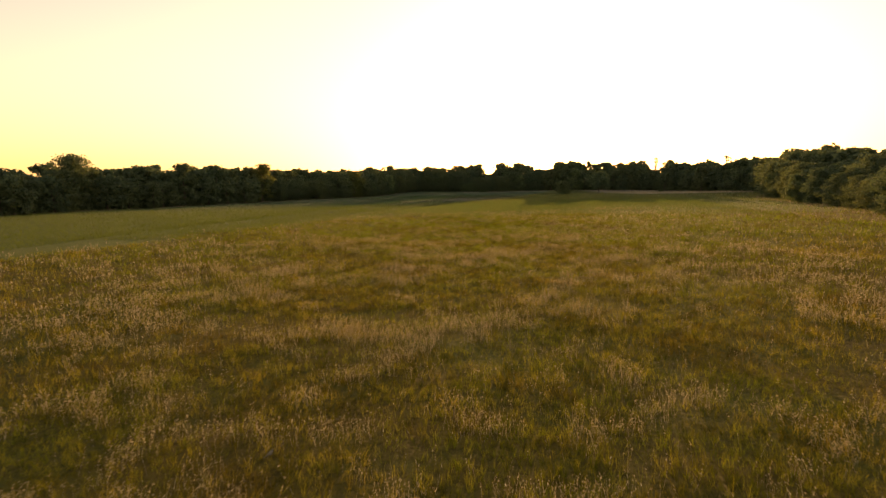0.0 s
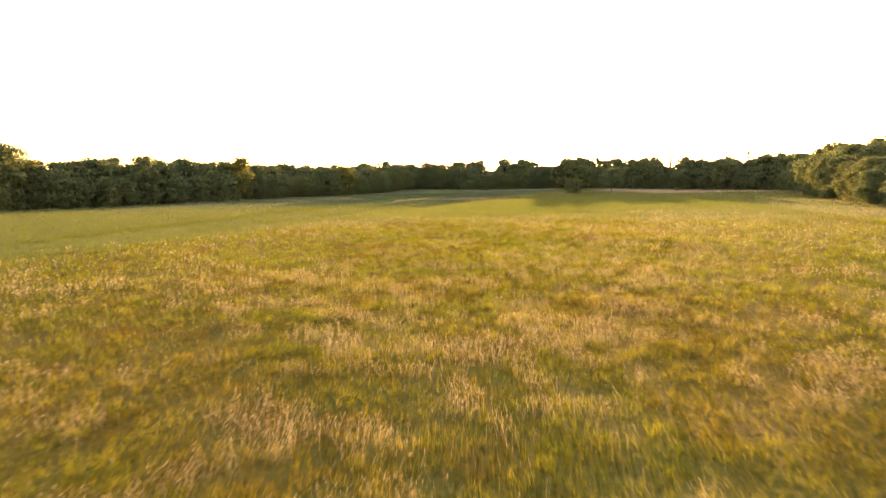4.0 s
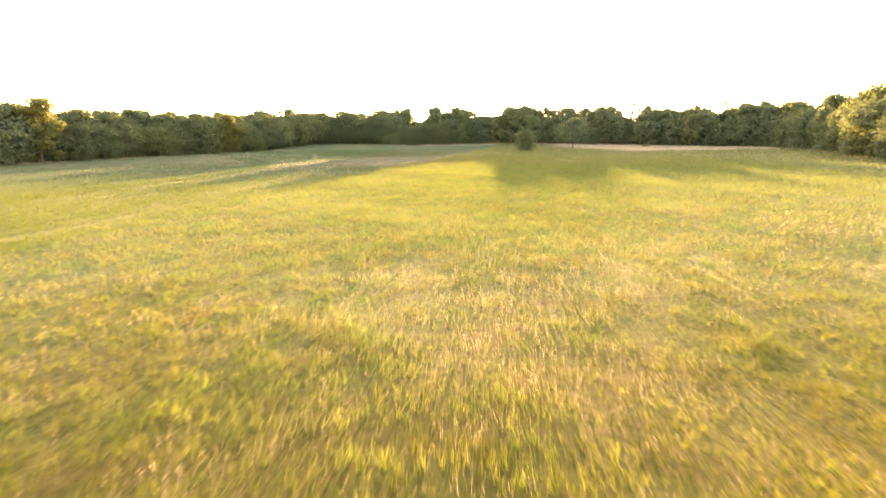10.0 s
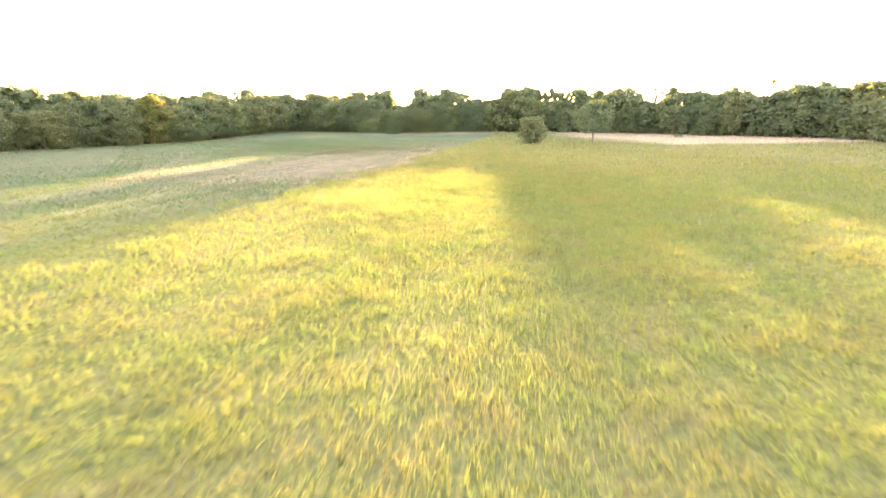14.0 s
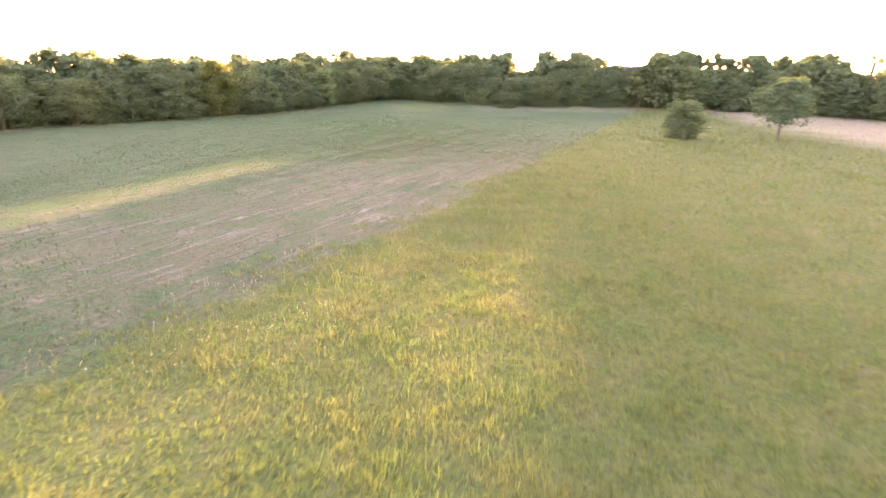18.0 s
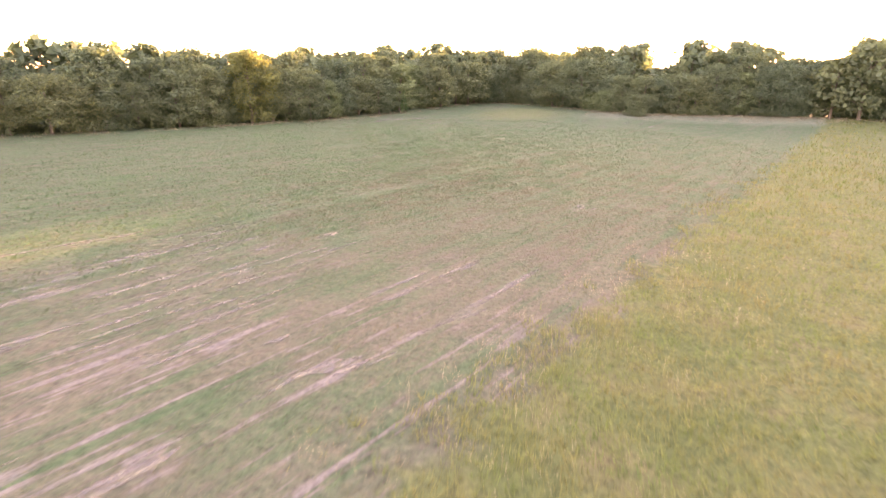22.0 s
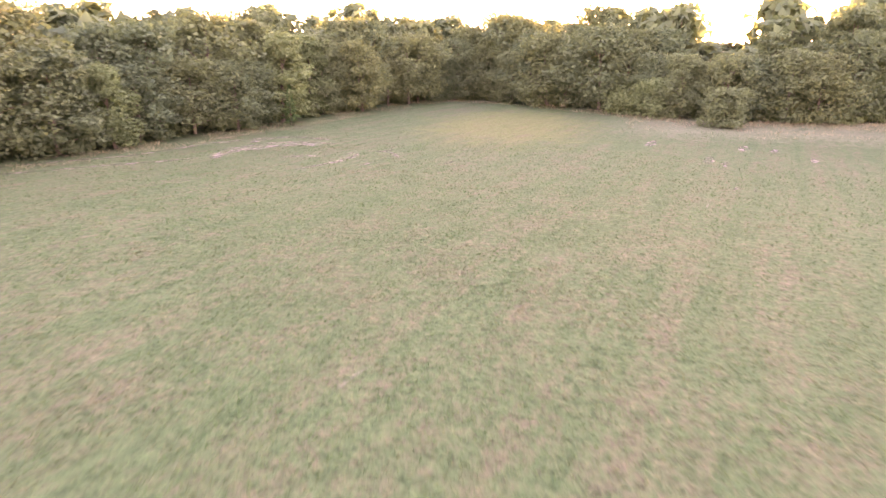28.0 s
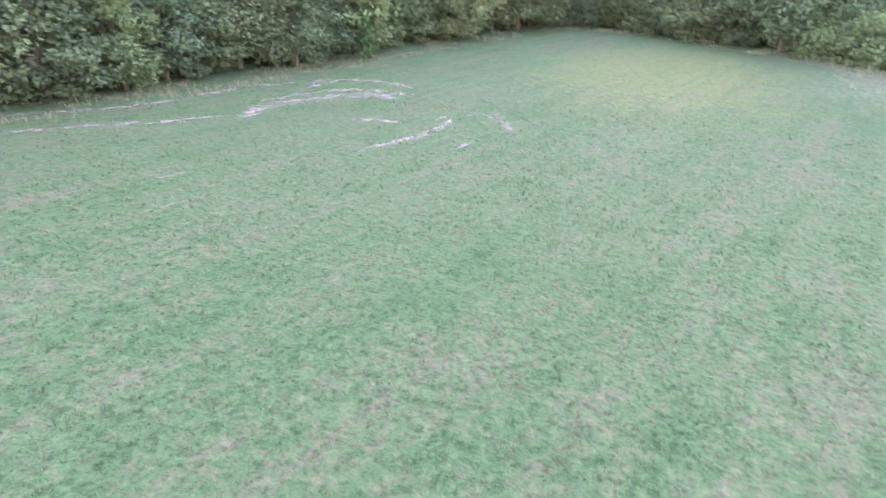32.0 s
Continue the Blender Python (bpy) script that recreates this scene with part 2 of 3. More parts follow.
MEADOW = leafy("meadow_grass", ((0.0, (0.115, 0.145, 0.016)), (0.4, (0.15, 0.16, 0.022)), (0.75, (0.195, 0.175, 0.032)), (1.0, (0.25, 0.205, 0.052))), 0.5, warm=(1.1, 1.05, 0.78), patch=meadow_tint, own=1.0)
STRAW = leafy("dry_seed_heads", ((0.0, (0.22, 0.17, 0.095)), (0.5, (0.36, 0.315, 0.22)), (1.0, (0.55, 0.52, 0.42))), 0.4, warm=(1.0, 0.9, 0.7))
VERGE = leafy("faded_verge_grass", ((0.0, (0.18, 0.165, 0.115)), (1.0, (0.34, 0.31, 0.24))), 0.4, warm=(1.0, 0.9, 0.7), own=1.0)
SHORT = leafy("short_field_grass", ((0.0, (0.044, 0.098, 0.047)), (0.4, (0.06, 0.118, 0.058)), (0.85, (0.07, 0.13, 0.064)), (0.93, (0.076, 0.095, 0.056)), (1.0, (0.095, 0.09, 0.06))), 0.3, warm=(1.08, 1.03, 0.75), patch=field_tint, own=1.0)
LEAF = leafy("oak_leaves", ((0.0, (0.076, 0.122, 0.084)), (0.4, (0.10, 0.14, 0.088)), (0.85, (0.12, 0.152, 0.085)), (1.0, (0.15, 0.162, 0.08))), 0.42, own=0.3)
LEAF_PALE = leafy("willow_leaves", ((0.0, (0.105, 0.155, 0.085)), (1.0, (0.15, 0.20, 0.11))), 0.4)
LEAF_FIR = leafy("conifer_needles", ((0.0, (0.05, 0.11, 0.05)), (1.0, (0.09, 0.17, 0.07))), 0.25)


def bark_material():
    n = Nodes("bark")
    geo = n.add("ShaderNodeTexCoord")
    grain = n.noise(geo.outputs["Object"], 6.0, 6, 0.7)
    face = n.add("ShaderNodeBsdfPrincipled")
    n.put(face.inputs["Base Color"], n.ramp(grain, (0.3, (0.05, 0.04, 0.03)), (0.7, (0.16, 0.13, 0.10))))
    face.inputs["Roughness"].default_value = 0.9
    bump = n.add("ShaderNodeBump")
    bump.inputs["Distance"].default_value = 0.03
    n.link(grain, bump.inputs["Height"])
    n.link(bump.outputs[0], face.inputs["Normal"])
    n.link(face.outputs[0], n.out.inputs["Surface"])
    return n.material


BARK = bark_material()


def ground_material():
    n = Nodes("field_and_meadow_ground")
    geo = n.add("ShaderNodeNewGeometry")
    at = geo.outputs["Position"]
    meadow, side, x, y = zone_nodes(n, geo)
    # along and across the rows of the field
    lay = n.add("ShaderNodeMapping")
    lay.inputs["Rotation"].default_value = (0, 0, radians(16.4))
    n.link(at, lay.inputs["Vector"])
    stretch = n.add("ShaderNodeMapping")
    stretch.inputs["Scale"].default_value = (1.0, 0.06, 1.0)
    n.link(lay.outputs[0], stretch.inputs["Vector"])
    rows = n.noise(stretch.outputs[0], 0.9, 5, 0.7)
    speckle = n.noise(at, 2.6, 7, 0.8)
    rows_fine = n.noise(stretch.outputs[0], 2.2, 4, 0.7)
    big, mid, fine = n.noise(at, 0.05, 4, 0.6), n.noise(at, 0.35, 5, 0.65), n.noise(at, 3.0, 4, 0.7)
    # meadow: gold and brown at first, greener further on, pale and dry at its far right end
    tall = n.ramp(mid, (0.3, (0.09, 0.10, 0.016)), (0.5, (0.135, 0.105, 0.022)), (0.68, (0.19, 0.125, 0.036)))
    tall = n.mix(n.band(big, 0.42, 0.6), tall, n.mix(0.5, tall, (0.10, 0.14, 0.03)))
    late = n.band(y, 82.0, 100.0)
    tall = n.mix(late, tall, n.ramp(mid, (0.3, (0.09, 0.12, 0.045)), (0.5, (0.115, 0.14, 0.055)), (0.7, (0.16, 0.15, 0.075))))
    tall = n.mix(n.math("MULTIPLY", dry_end(n, x, y, at), 0.85), tall, n.mix(mid, (0.30, 0.24, 0.19), (0.44, 0.37, 0.31)))
    # field: thin short growth over pale brown soil, sand along the rows
    cover = n.math("ADD", n.math("MULTIPLY", mid, 0.2), n.math("ADD", n.math("MULTIPLY", rows, 0.3), n.math("MULTIPLY", speckle, 0.5)))
    soil = n.mix(fine, (0.085, 0.068, 0.054), (0.135, 0.112, 0.09))
    sand = n.mix(fine, (0.115, 0.102, 0.093), (0.19, 0.174, 0.162))
    green = n.ramp(cover, (0.40, (0.035, 0.072, 0.035)), (0.48, (0.052, 0.092, 0.046)), (0.54, (0.074, 0.092, 0.055)), (0.64, (0.102, 0.09, 0.068)))
    # furrow lines in the colour: dark moist soil plus painted furrow shade
    furrow = n.math("MULTIPLY", n.math("MULTIPLY", n.band(y, 270.0, 238.0), n.band(y, 60.0, 90.0)), n.band(rows_fine, 0.50, 0.60))
    green = n.mix(n.math("MULTIPLY", furrow, 0.45), green, n.mix(fine, (0.045, 0.04, 0.028), (0.085, 0.068, 0.05)))
    # same sunlit yellow-green painted into the ground of the field's near part
    green = n.mix(n.math("MULTIPLY", n.band(y, 175.0, 120.0), 0.9), green, n.mix(n.band(cover, 0.4, 0.62), (0.075, 0.11, 0.018), (0.13, 0.135, 0.035)))
    near_line = n.math("MULTIPLY", n.band(side, -30.0, -8.0), n.band(side, 3.2, 1.2))
    tilled = n.math("MULTIPLY", near_line, n.math("MULTIPLY", n.band(y, 165.0, 185.0), n.band(y, 254.0, 208.0)))
    bare = n.math("MULTIPLY", tilled, n.band(n.math("ADD", n.math("MULTIPLY", rows, 0.7), n.math("MULTIPLY", mid, 0.3)), 0.34, 0.50))
    bare = n.math("MULTIPLY", bare, n.math("MULTIPLY_ADD", n.band(n.noise(at, 0.16, 3, 0.6), 0.38, 0.54), 0.65, 0.35))
    field = n.mix(n.math("MULTIPLY", bare, 0.55), green, soil)
    streak_mask = n.math("ADD", n.math("MULTIPLY", rows_fine, 0.7), n.math("MULTIPLY", mid, 0.3))
    field = n.mix(n.math("MULTIPLY", n.math("MULTIPLY", tilled, n.band(y, 225.0, 205.0)), n.math("MULTIPLY", n.band(streak_mask, 0.53, 0.61), 0.85)), field, sand)
    field = n.mix(n.math("MULTIPLY", n.band(y, 180.0, 200.0), n.math("MULTIPLY", n.band(streak_mask, 0.63, 0.68), 0.5)), field, sand)
    field = n.mix(n.math("MULTIPLY", yellow_corner(n, x, y, mid), 0.3), field, n.mix(mid, (0.14, 0.15, 0.05), (0.19, 0.165, 0.065)))
    # pale dry grass in front of the far woods
    faded = n.math("MULTIPLY", n.band(n.math("ADD", y, n.math("MULTIPLY", mid, 10.0)), 322.0, 333.0), n.band(x, 2.0, 16.0))
    field = n.mix(n.math("MULTIPLY", faded, n.math("MULTIPLY", n.band(speckle, 0.36, 0.56), 0.7)), field, (0.18, 0.185, 0.14))
    # meadow ground darkened evenly, as painted shade between the blades
    tall = n.mix(1.0, tall, (0.75, 0.75, 0.75), "MULTIPLY")
    colour = n.mix(meadow, field, tall)
    grain = n.noise(at, 8.0, 3, 0.6)
    clump = n.noise(at, 3.2, 2, 0.5)
    mottle = n.math("ADD", n.math("MULTIPLY", grain, 0.6), n.math("MULTIPLY", clump, 0.4))
    colour = n.mix(1.0, colour, n.ramp(mottle, (0.34, (0.55, 0.55, 0.55)), (0.5, (0.95, 0.95, 0.95)), (0.66, (1.0, 1.0, 1.0))), "MULTIPLY")
    colour = n.mix(n.math("MULTIPLY", n.band(mottle, 0.5, 0.68), 0.45), colour, n.mix(1.0, colour, (1.55, 1.5, 1.4), "MULTIPLY"))
    face = n.add("ShaderNodeBsdfPrincipled")
    n.put(face.inputs["Base Color"], colour)
    face.inputs["Roughness"].default_value = 0.95
    face.inputs["Specular IOR Level"].default_value = 0.1
    bump = n.add("ShaderNodeBump")
    bump.inputs["Distance"].default_value = 0.25
    bump.inputs["Strength"].default_value = 0.9
    n.link(n.math("ADD", n.math("MULTIPLY", mottle, 0.8), mid), bump.inputs["Height"])
    n.link(bump.outputs[0], face.inputs["Normal"])
    n.link(face.outputs[0], n.out.inputs["Surface"])
    return n.material


GROUND = ground_material()


def sand_material(name, slim_by, across, cover):
    """Bare sand with a little growth left on it, in spots or in lines along the rows."""
    n = Nodes(name)
    geo = n.add("ShaderNodeNewGeometry")
    at = geo.outputs["Position"]
    grain, blot = n.noise(at, 9.0, 5, 0.7), n.noise(at, 1.8, 4, 0.6)
    face = n.add("ShaderNodeBsdfPrincipled")
    colour = n.mix(grain, (0.11, 0.096, 0.088), (0.175, 0.157, 0.144))
    n.put(face.inputs["Base Color"], n.mix(n.math("MULTIPLY", n.band(blot, 0.48, 0.62), 0.6), colour, (0.22, 0.2, 0.13)))
    face.inputs["Roughness"].default_value = 0.95
    bump = n.add("ShaderNodeBump")
    bump.inputs["Distance"].default_value = 0.03
    n.link(grain, bump.inputs["Height"])
    n.link(bump.outputs[0], face.inputs["Normal"])
    gone, worn = n.add("ShaderNodeBsdfTransparent"), n.add("ShaderNodeMixShader")
    lay, slim = n.add("ShaderNodeMapping"), n.add("ShaderNodeMapping")
    lay.inputs["Rotation"].default_value = (0, 0, radians(16.4))
    slim.inputs["Scale"].default_value = (1.0, slim_by, 1.0)
    n.link(at, lay.inputs["Vector"])
    n.link(lay.outputs[0], slim.inputs["Vector"])
    holes = n.math("ADD", n.math("MULTIPLY", n.noise(slim.outputs[0], across, 4, 0.65), 0.7), n.math("MULTIPLY", n.noise(at, 5.0, 3, 0.6), 0.3))
    n.put(worn.inputs[0], n.math("MULTIPLY", n.band(holes, 0.40, 0.58), cover))
    n.link(gone.outputs[0], worn.inputs[1])
    n.link(face.outputs[0], worn.inputs[2])
    n.link(worn.outputs[0], n.out.inputs["Surface"])
    return n.material


SAND = sand_material("bare_sand", 0.4, 1.8, 0.78)
SAND_ROWS = sand_material("sandy_rows", 0.1, 3.4, 0.68)


# ---- building helpers ----
def mesh_of(name, verts, faces, material, normals_smooth=False):
    """A mesh from arrays: verts (n, 3), faces (m, k) with k corners each."""
    verts, faces = np.ascontiguousarray(verts, np.float32), np.ascontiguousarray(faces, np.int32)
    me = bpy.data.meshes.new(name)
    m, k = faces.shape
    me.vertices.add(len(verts))
    me.vertices.foreach_set("co", verts.ravel())
    me.loops.add(m * k)
    me.loops.foreach_set("vertex_index", faces.ravel())
    me.polygons.add(m)
    me.polygons.foreach_set("loop_start", np.arange(0, m * k, k, dtype=np.int32))
    if normals_smooth:
        me.polygons.foreach_set("use_smooth", np.ones(m, bool))
    me.materials.append(material)
    me.update(calc_edges=True)
    return me


def child(name, me, parent, label=""):
    ob = new(name, me)
    ob.parent = parent
    return tagged(ob, label) if label else ob


# ---- ground ----
def spaced(low, high, step, reach):
    inner = list(np.arange(low, high + step / 2, step))
    out, d, a, b = [], step, low, high
    left, right = [], []
    while a > -reach:
        d *= 1.35
        a, b = a - d, b + d
        left.append(a)
        right.append(b)
    return np.array(left[::-1] + inner + right)


gx, gy = spaced(-150, 170, 2.5, 4200), spaced(-60, 420, 2.5, 4200)
X, Y = np.meshgrid(gx, gy)
Z = land(X, Y)
idx = np.arange(X.size).reshape(X.shape)
quads = np.stack([idx[:-1, :-1], idx[:-1, 1:], idx[1:, 1:], idx[1:, :-1]], -1).reshape(-1, 4)
ground = new("ground", mesh_of("ground", np.stack([X, Y, Z], -1).reshape(-1, 3), quads, GROUND, True))
tagged(ground, "open grassy field with bare sandy streaks", "ground", kind="structure")

# ---- woods: the line of the field's edge, clockwise from behind on the left ----
EDGE = [(-150, -40), (-132, 20), (-104, 100), (-89, 150), (-73, 200), (-63, 240), (-52, 268), (-41, 295), (-34, 322), (-28, 341), (-23, 360),
        (-6, 356), (6, 345), (19, 335), (34, 335), (60, 341), (85, 331), (108, 318), (128, 294), (138, 268), (132, 240), (116, 208), (98, 178), (84, 154), (68, 104), (57, 73), (51, 40), (52, -40)]


def along_edge(step, inset):
    """Places along the edge, moved outwards into the woods by inset."""
    pts = np.array(EDGE, float)
    seg = np.diff(pts, axis=0)
    length = np.hypot(seg[:, 0], seg[:, 1])
    total = np.concatenate([[0], np.cumsum(length)])
    for s in np.arange(0, total[-1], step):
        k = min(np.searchsorted(total, s, "right") - 1, len(seg) - 1)
        d = seg[k] / length[k]
        p = pts[k] + d * (s - total[k])
        yield p + np.array([-d[1], d[0]]) * inset


def sun_lane(x, y):
    """Sideways place of a point, carried along the sun's way to y = 330."""
    return x - math.tan(SUN_AZ) * (y - 330)


def leaf_cloud(rs, centres, radii, count, size, flat=0.8):
    """Small four-cornered leaf sprays scattered through round clumps."""
    k = rs.randint(0, len(centres), count)
    d = rs.normal(size=(count, 3))
    d /= np.linalg.norm(d, axis=1)[:, None]
    r = (0.35 + 0.65 * rs.rand(count) ** 0.5) * (1 + 0.22 * np.abs(rs.normal(size=count)))
    c = centres[k] + d * (r * radii[k])[:, None] * np.array([1, 1, flat])
    face = d * 0.65 + np.array([0, 0, 0.55]) + rs.normal(size=(count, 3)) * 0.6
    a = np.cross(face, rs.normal(size=(count, 3)))
    a /= np.linalg.norm(a, axis=1)[:, None]
    b = np.cross(face, a)
    b /= np.linalg.norm(b, axis=1)[:, None]
    s = size * (0.6 + 0.8 * rs.rand(count))[:, None]
    v = np.stack([c - a * s, c + a * s * 0.6 + b * s * 0.8, c + a * s * 0.6 - b * s * 0.8], 1).reshape(-1, 3)
    return v, np.arange(count * 3).reshape(-1, 3)


def tube(path, radii, sides=7):
    """A tapering limb along a few points."""
    rings = []
    path = np.array(path, float)
    for i, (p, r) in enumerate(zip(path, radii)):
        d = path[min(i + 1, len(path) - 1)] - path[max(i - 1, 0)]
        d /= np.linalg.norm(d)
        a = np.cross(d, (0.3, 1, 0.1))
        a /= np.linalg.norm(a)
        b = np.cross(d, a)
        t = np.linspace(0, 2 * np.pi, sides, endpoint=False)
        rings.append(p + r * (np.cos(t)[:, None] * a + np.sin(t)[:, None] * b))
    v = np.concatenate(rings)
    f = [[i * sides + j, i * sides + (j + 1) % sides, (i + 1) * sides + (j + 1) % sides, (i + 1) * sides + j] for i in range(len(path) - 1) for j in range(sides)]
    return v, np.array(f)


def joined(pieces):
    vs, fs, n = [], [], 0
    for v, f in pieces:
        vs.append(v)
        fs.append(f + n)
        n += len(v)
    return np.concatenate(vs), np.concatenate(fs)


def make_tree(name, seed, height, width, low, leaves, size, material, label, trunk_lean=0.4):
    """A broadleaf tree: trunk with limbs, and a crown of many leaf sprays in uneven clumps. low: where the crown begins."""
    rs = np.random.RandomState(seed)
    lean = rs.normal(size=2) * trunk_lean
    trunk_pts = [(0, 0, -0.3), (lean[0] * 0.2, lean[1] * 0.2, height * 0.25), (lean[0] * 0.6, lean[1] * 0.6, height * 0.5), (lean[0], lean[1], height * 0.85)]
    r0 = height * 0.018
    pieces = [tube(trunk_pts, (r0 * 1.3, r0, r0 * 0.7, r0 * 0.2))]
    centres, radii = [], []
    for i in range(64):
        h = low + (height - low) * (0.03 + 0.95 * (i + rs.rand()) / 64)
        h = min(h, height - 0.6)
        u = (h - low) / (height - low)
        reach = width / 2 * (0.55 + 0.6 * math.sin(math.pi * min(0.98, 0.12 + 0.86 * u))) * (1.0 - 0.45 * max(0, u - 0.6) / 0.4)
        t = rs.rand() * 2 * np.pi
        q = reach * (0.3 + 0.62 * rs.rand())
        c = np.array([q * math.cos(t) + lean[0] * u, q * math.sin(t) + lean[1] * u, h])
        r = width * (0.11 + 0.13 * rs.rand())
        c[2] = min(c[2], height - r * 0.7)
        centres.append(c)
        radii.append(r)
        if i % 7 == 0:
            base = np.array([lean[0] * u * 0.5, lean[1] * u * 0.5, max(0.6, h * 0.62)])
            pieces.append(tube([base, base * 0.45 + c * 0.55 + (0, 0, 0.2), c], (r0 * 0.45, r0 * 0.28, r0 * 0.08), 5))
    v, f = leaf_cloud(rs, np.array(centres), np.array(radii), leaves, size, 0.62)
    v[:, 2] = np.maximum(v[:, 2], 0.05)
    tree = new(name)
    child("trunk", mesh_of("trunk", *joined(pieces), BARK, True), tree, "grey-brown bark")
    child("crown", mesh_of("crown", v, f, material), tree, "dense green leaves")
    return tagged(tree, label, "tree")


def put_copies(models, places, group):
    made = []
    for model, m in places:
        ob = copy_thing(models[model], m)
        tagged(ob, group=group)
        made.append(ob)
    return made


rs = np.random.RandomState(11)
EDGE_LABEL = "full-leaved green tree standing at the field's edge"
BACK_LABEL = "tall green tree rising behind the forest edge"
SHAPES = ((7.5, 0.3), (9.0, 0.2), (6.5, 1.2), (8.5, 0.6), (7.0, 0.2), (9.5, 1.7), (8.0, 0.4), (6.0, 0.7))
front = [make_tree("broadleaf_tree", 20 + i, 10.0, wide, low, 2500, 0.32, LEAF, EDGE_LABEL) for i, (wide, low) in enumerate(SHAPES)]
close = [make_tree("broadleaf_tree", 30 + i, 10.0, wide, low, 10500, 0.165, LEAF if i < 7 else LEAF_PALE, EDGE_LABEL) for i, (wide, low) in enumerate(SHAPES)]
back = [make_tree("tall_tree", 40 + i, 14.0, 9.0 + i % 2, 2.0, 1700, 0.5, LEAF, BACK_LABEL) for i in range(5)]
back_close = [make_tree("tall_tree", 50 + i, 14.0, 8.0 + 2 * (i % 2), 3.0, 4600, 0.27, LEAF, BACK_LABEL) for i in range(4)]
far_off = lambda x, y: (y < 222 or x > 76) and not (x > 40 and 65 < y < 170)
near_by = lambda x, y: not far_off(x, y)


def wood_height(x, y):
    """How high the woods stand, which differs round the field."""
    if x < 0 and y < 352:
        return float(np.interp(y, (0, 150, 200, 250, 320, 360), (10.2, 10.6, 12.0, 11.8, 12.5, 13.8)))
    if y > 300:
        return 15.6 if 61 < sun_lane(x, y) < 74 else float(np.interp(x, (-20, 40, 100, 140), (14.4, 14.7, 14.2, 13.6)))
    return float(np.interp(y, (40, 100, 150, 190, 300), (7.6, 8.2, 11.2, 14.0, 14.2)))


def lane_cut(x, y):
    """Lower trees where the low sun comes through."""
    lane = sun_lane(x, y)
    if y < 295:
        return 99.0
    if 42 < lane < 59:
        return 12.2
    if abs(lane - 17.5) < 6.5:
        return max(7.0, (y - 208) * 0.0805 - 2.2)
    return 11.6 if abs(lane - 76) < 1.3 else 99.0


def stand(models, full, step, inset, jitter, share, group, keep=lambda x, y: True):
    for p in along_edge(step, inset):
        x, y = p + rs.normal(size=2) * jitter
        spread, turn_, model, wide = rs.rand(), rs.rand() * 6.283, rs.randint(len(models)), rs.rand()
        if not keep(x, y):
            continue
        tall = min(wood_height(x, y) * share * (0.76 + 0.38 * spread), lane_cut(x, y) * (0.9 + 0.15 * spread))
        scale = tall / full
        side = max(scale, 0.72) * (0.9 + 0.3 * wide)
        m = Matrix.Translation((x, y, float(land(x, y)) - 0.05)) @ Matrix.Rotation(turn_, 4, "Z") @ Matrix.Diagonal((side, side, scale, 1))
        tagged(copy_thing(models[model], m), group=group)


def clear_of_special(x, y):
    return all(math.hypot(x - a, y - b) > 4.0 for a, b in ((-47, 284), (-95, 146), (-82, 178), (-70, 215)))


stand(front, 10.0, 5.0, 1.6, 1.1, 0.78, "trees along the forest edge", lambda x, y: far_off(x, y) and clear_of_special(x, y))
stand(close, 10.0, 4.6, 1.6, 1.1, 0.76, "trees along the forest edge", lambda x, y: near_by(x, y) and clear_of_special(x, y) and (x < -24 or y < 170))
full_low = [tree for tree, (wide, low) in zip(close, SHAPES) if low < 1]
stand(full_low, 10.0, 4.6, 1.6, 1.1, 0.76, "trees along the forest edge", lambda x, y: near_by(x, y) and x >= -24 and y > 170)
stand(back, 14.0, 5.0, 6.5, 1.3, 0.98, "tall trees behind the forest edge", far_off)
stand(back_close, 14.0, 5.0, 6.5, 1.3, 0.98, "tall trees behind the forest edge", near_by)
young = [make_tree("young_tree", 90 + i, 10.0, 8.0, 0.4, 1100, 0.45, LEAF, "slim young tree standing between the taller trees") for i in range(4)]
deep = [make_tree("deep_tree", 60 + i, 14.0, 9.5, 2.0, 600, 0.85, LEAF, BACK_LABEL) for i in range(3)]
sparse = [make_tree("deep_tree", 66 + i, 14.0, 11.0, 2.0, 170, 1.5, LEAF, BACK_LABEL) for i in range(3)]
crowns, stems = [], []
for step, inset, share in ((6.0, 13.5, 1.05), (6.5, 22.0, 1.08), (8.0, 30.0, 0.68), (8.5, 39.0, 0.68), (9.0, 49.0, 0.68)):
    for p in along_edge(step, inset):
        x, y = p + rs.normal(size=2) * 1.8
        if inset > 20 and (y < -40 or (inset < 25 and y < 270)):
            continue
        tall = min(wood_height(x, y) * share * (0.84 + 0.26 * rs.rand()), lane_cut(x, y))
        m = Matrix.Translation((x, y, float(land(x, y)) - 0.05)) @ Matrix.Rotation(rs.rand() * 6.283, 4, "Z") @ Matrix.Diagonal((0.95, 0.95, tall / 14.0, 1))
        r, o = np.array(m.to_3x3()), np.array(m.translation)
        for part_ in (deep if inset < 25 else sparse)[rs.randint(3)].children:
            me, kept = part_.data, stems if part_.name.startswith("trunk") else crowns
            v = np.empty(len(me.vertices) * 3, np.float32)
            me.vertices.foreach_get("co", v)
            f = np.empty(len(me.loops), np.int32)
            me.loops.foreach_get("vertex_index", f)
            kept.append((v.reshape(-1, 3) @ r.T + o, f.reshape(-1, me.polygons[0].loop_total)))
deep_woods = new("deep_woods")
child("crowns", mesh_of("crowns", *joined(crowns), LEAF), deep_woods)
child("trunks", mesh_of("trunks", *joined(stems), BARK, True), deep_woods)
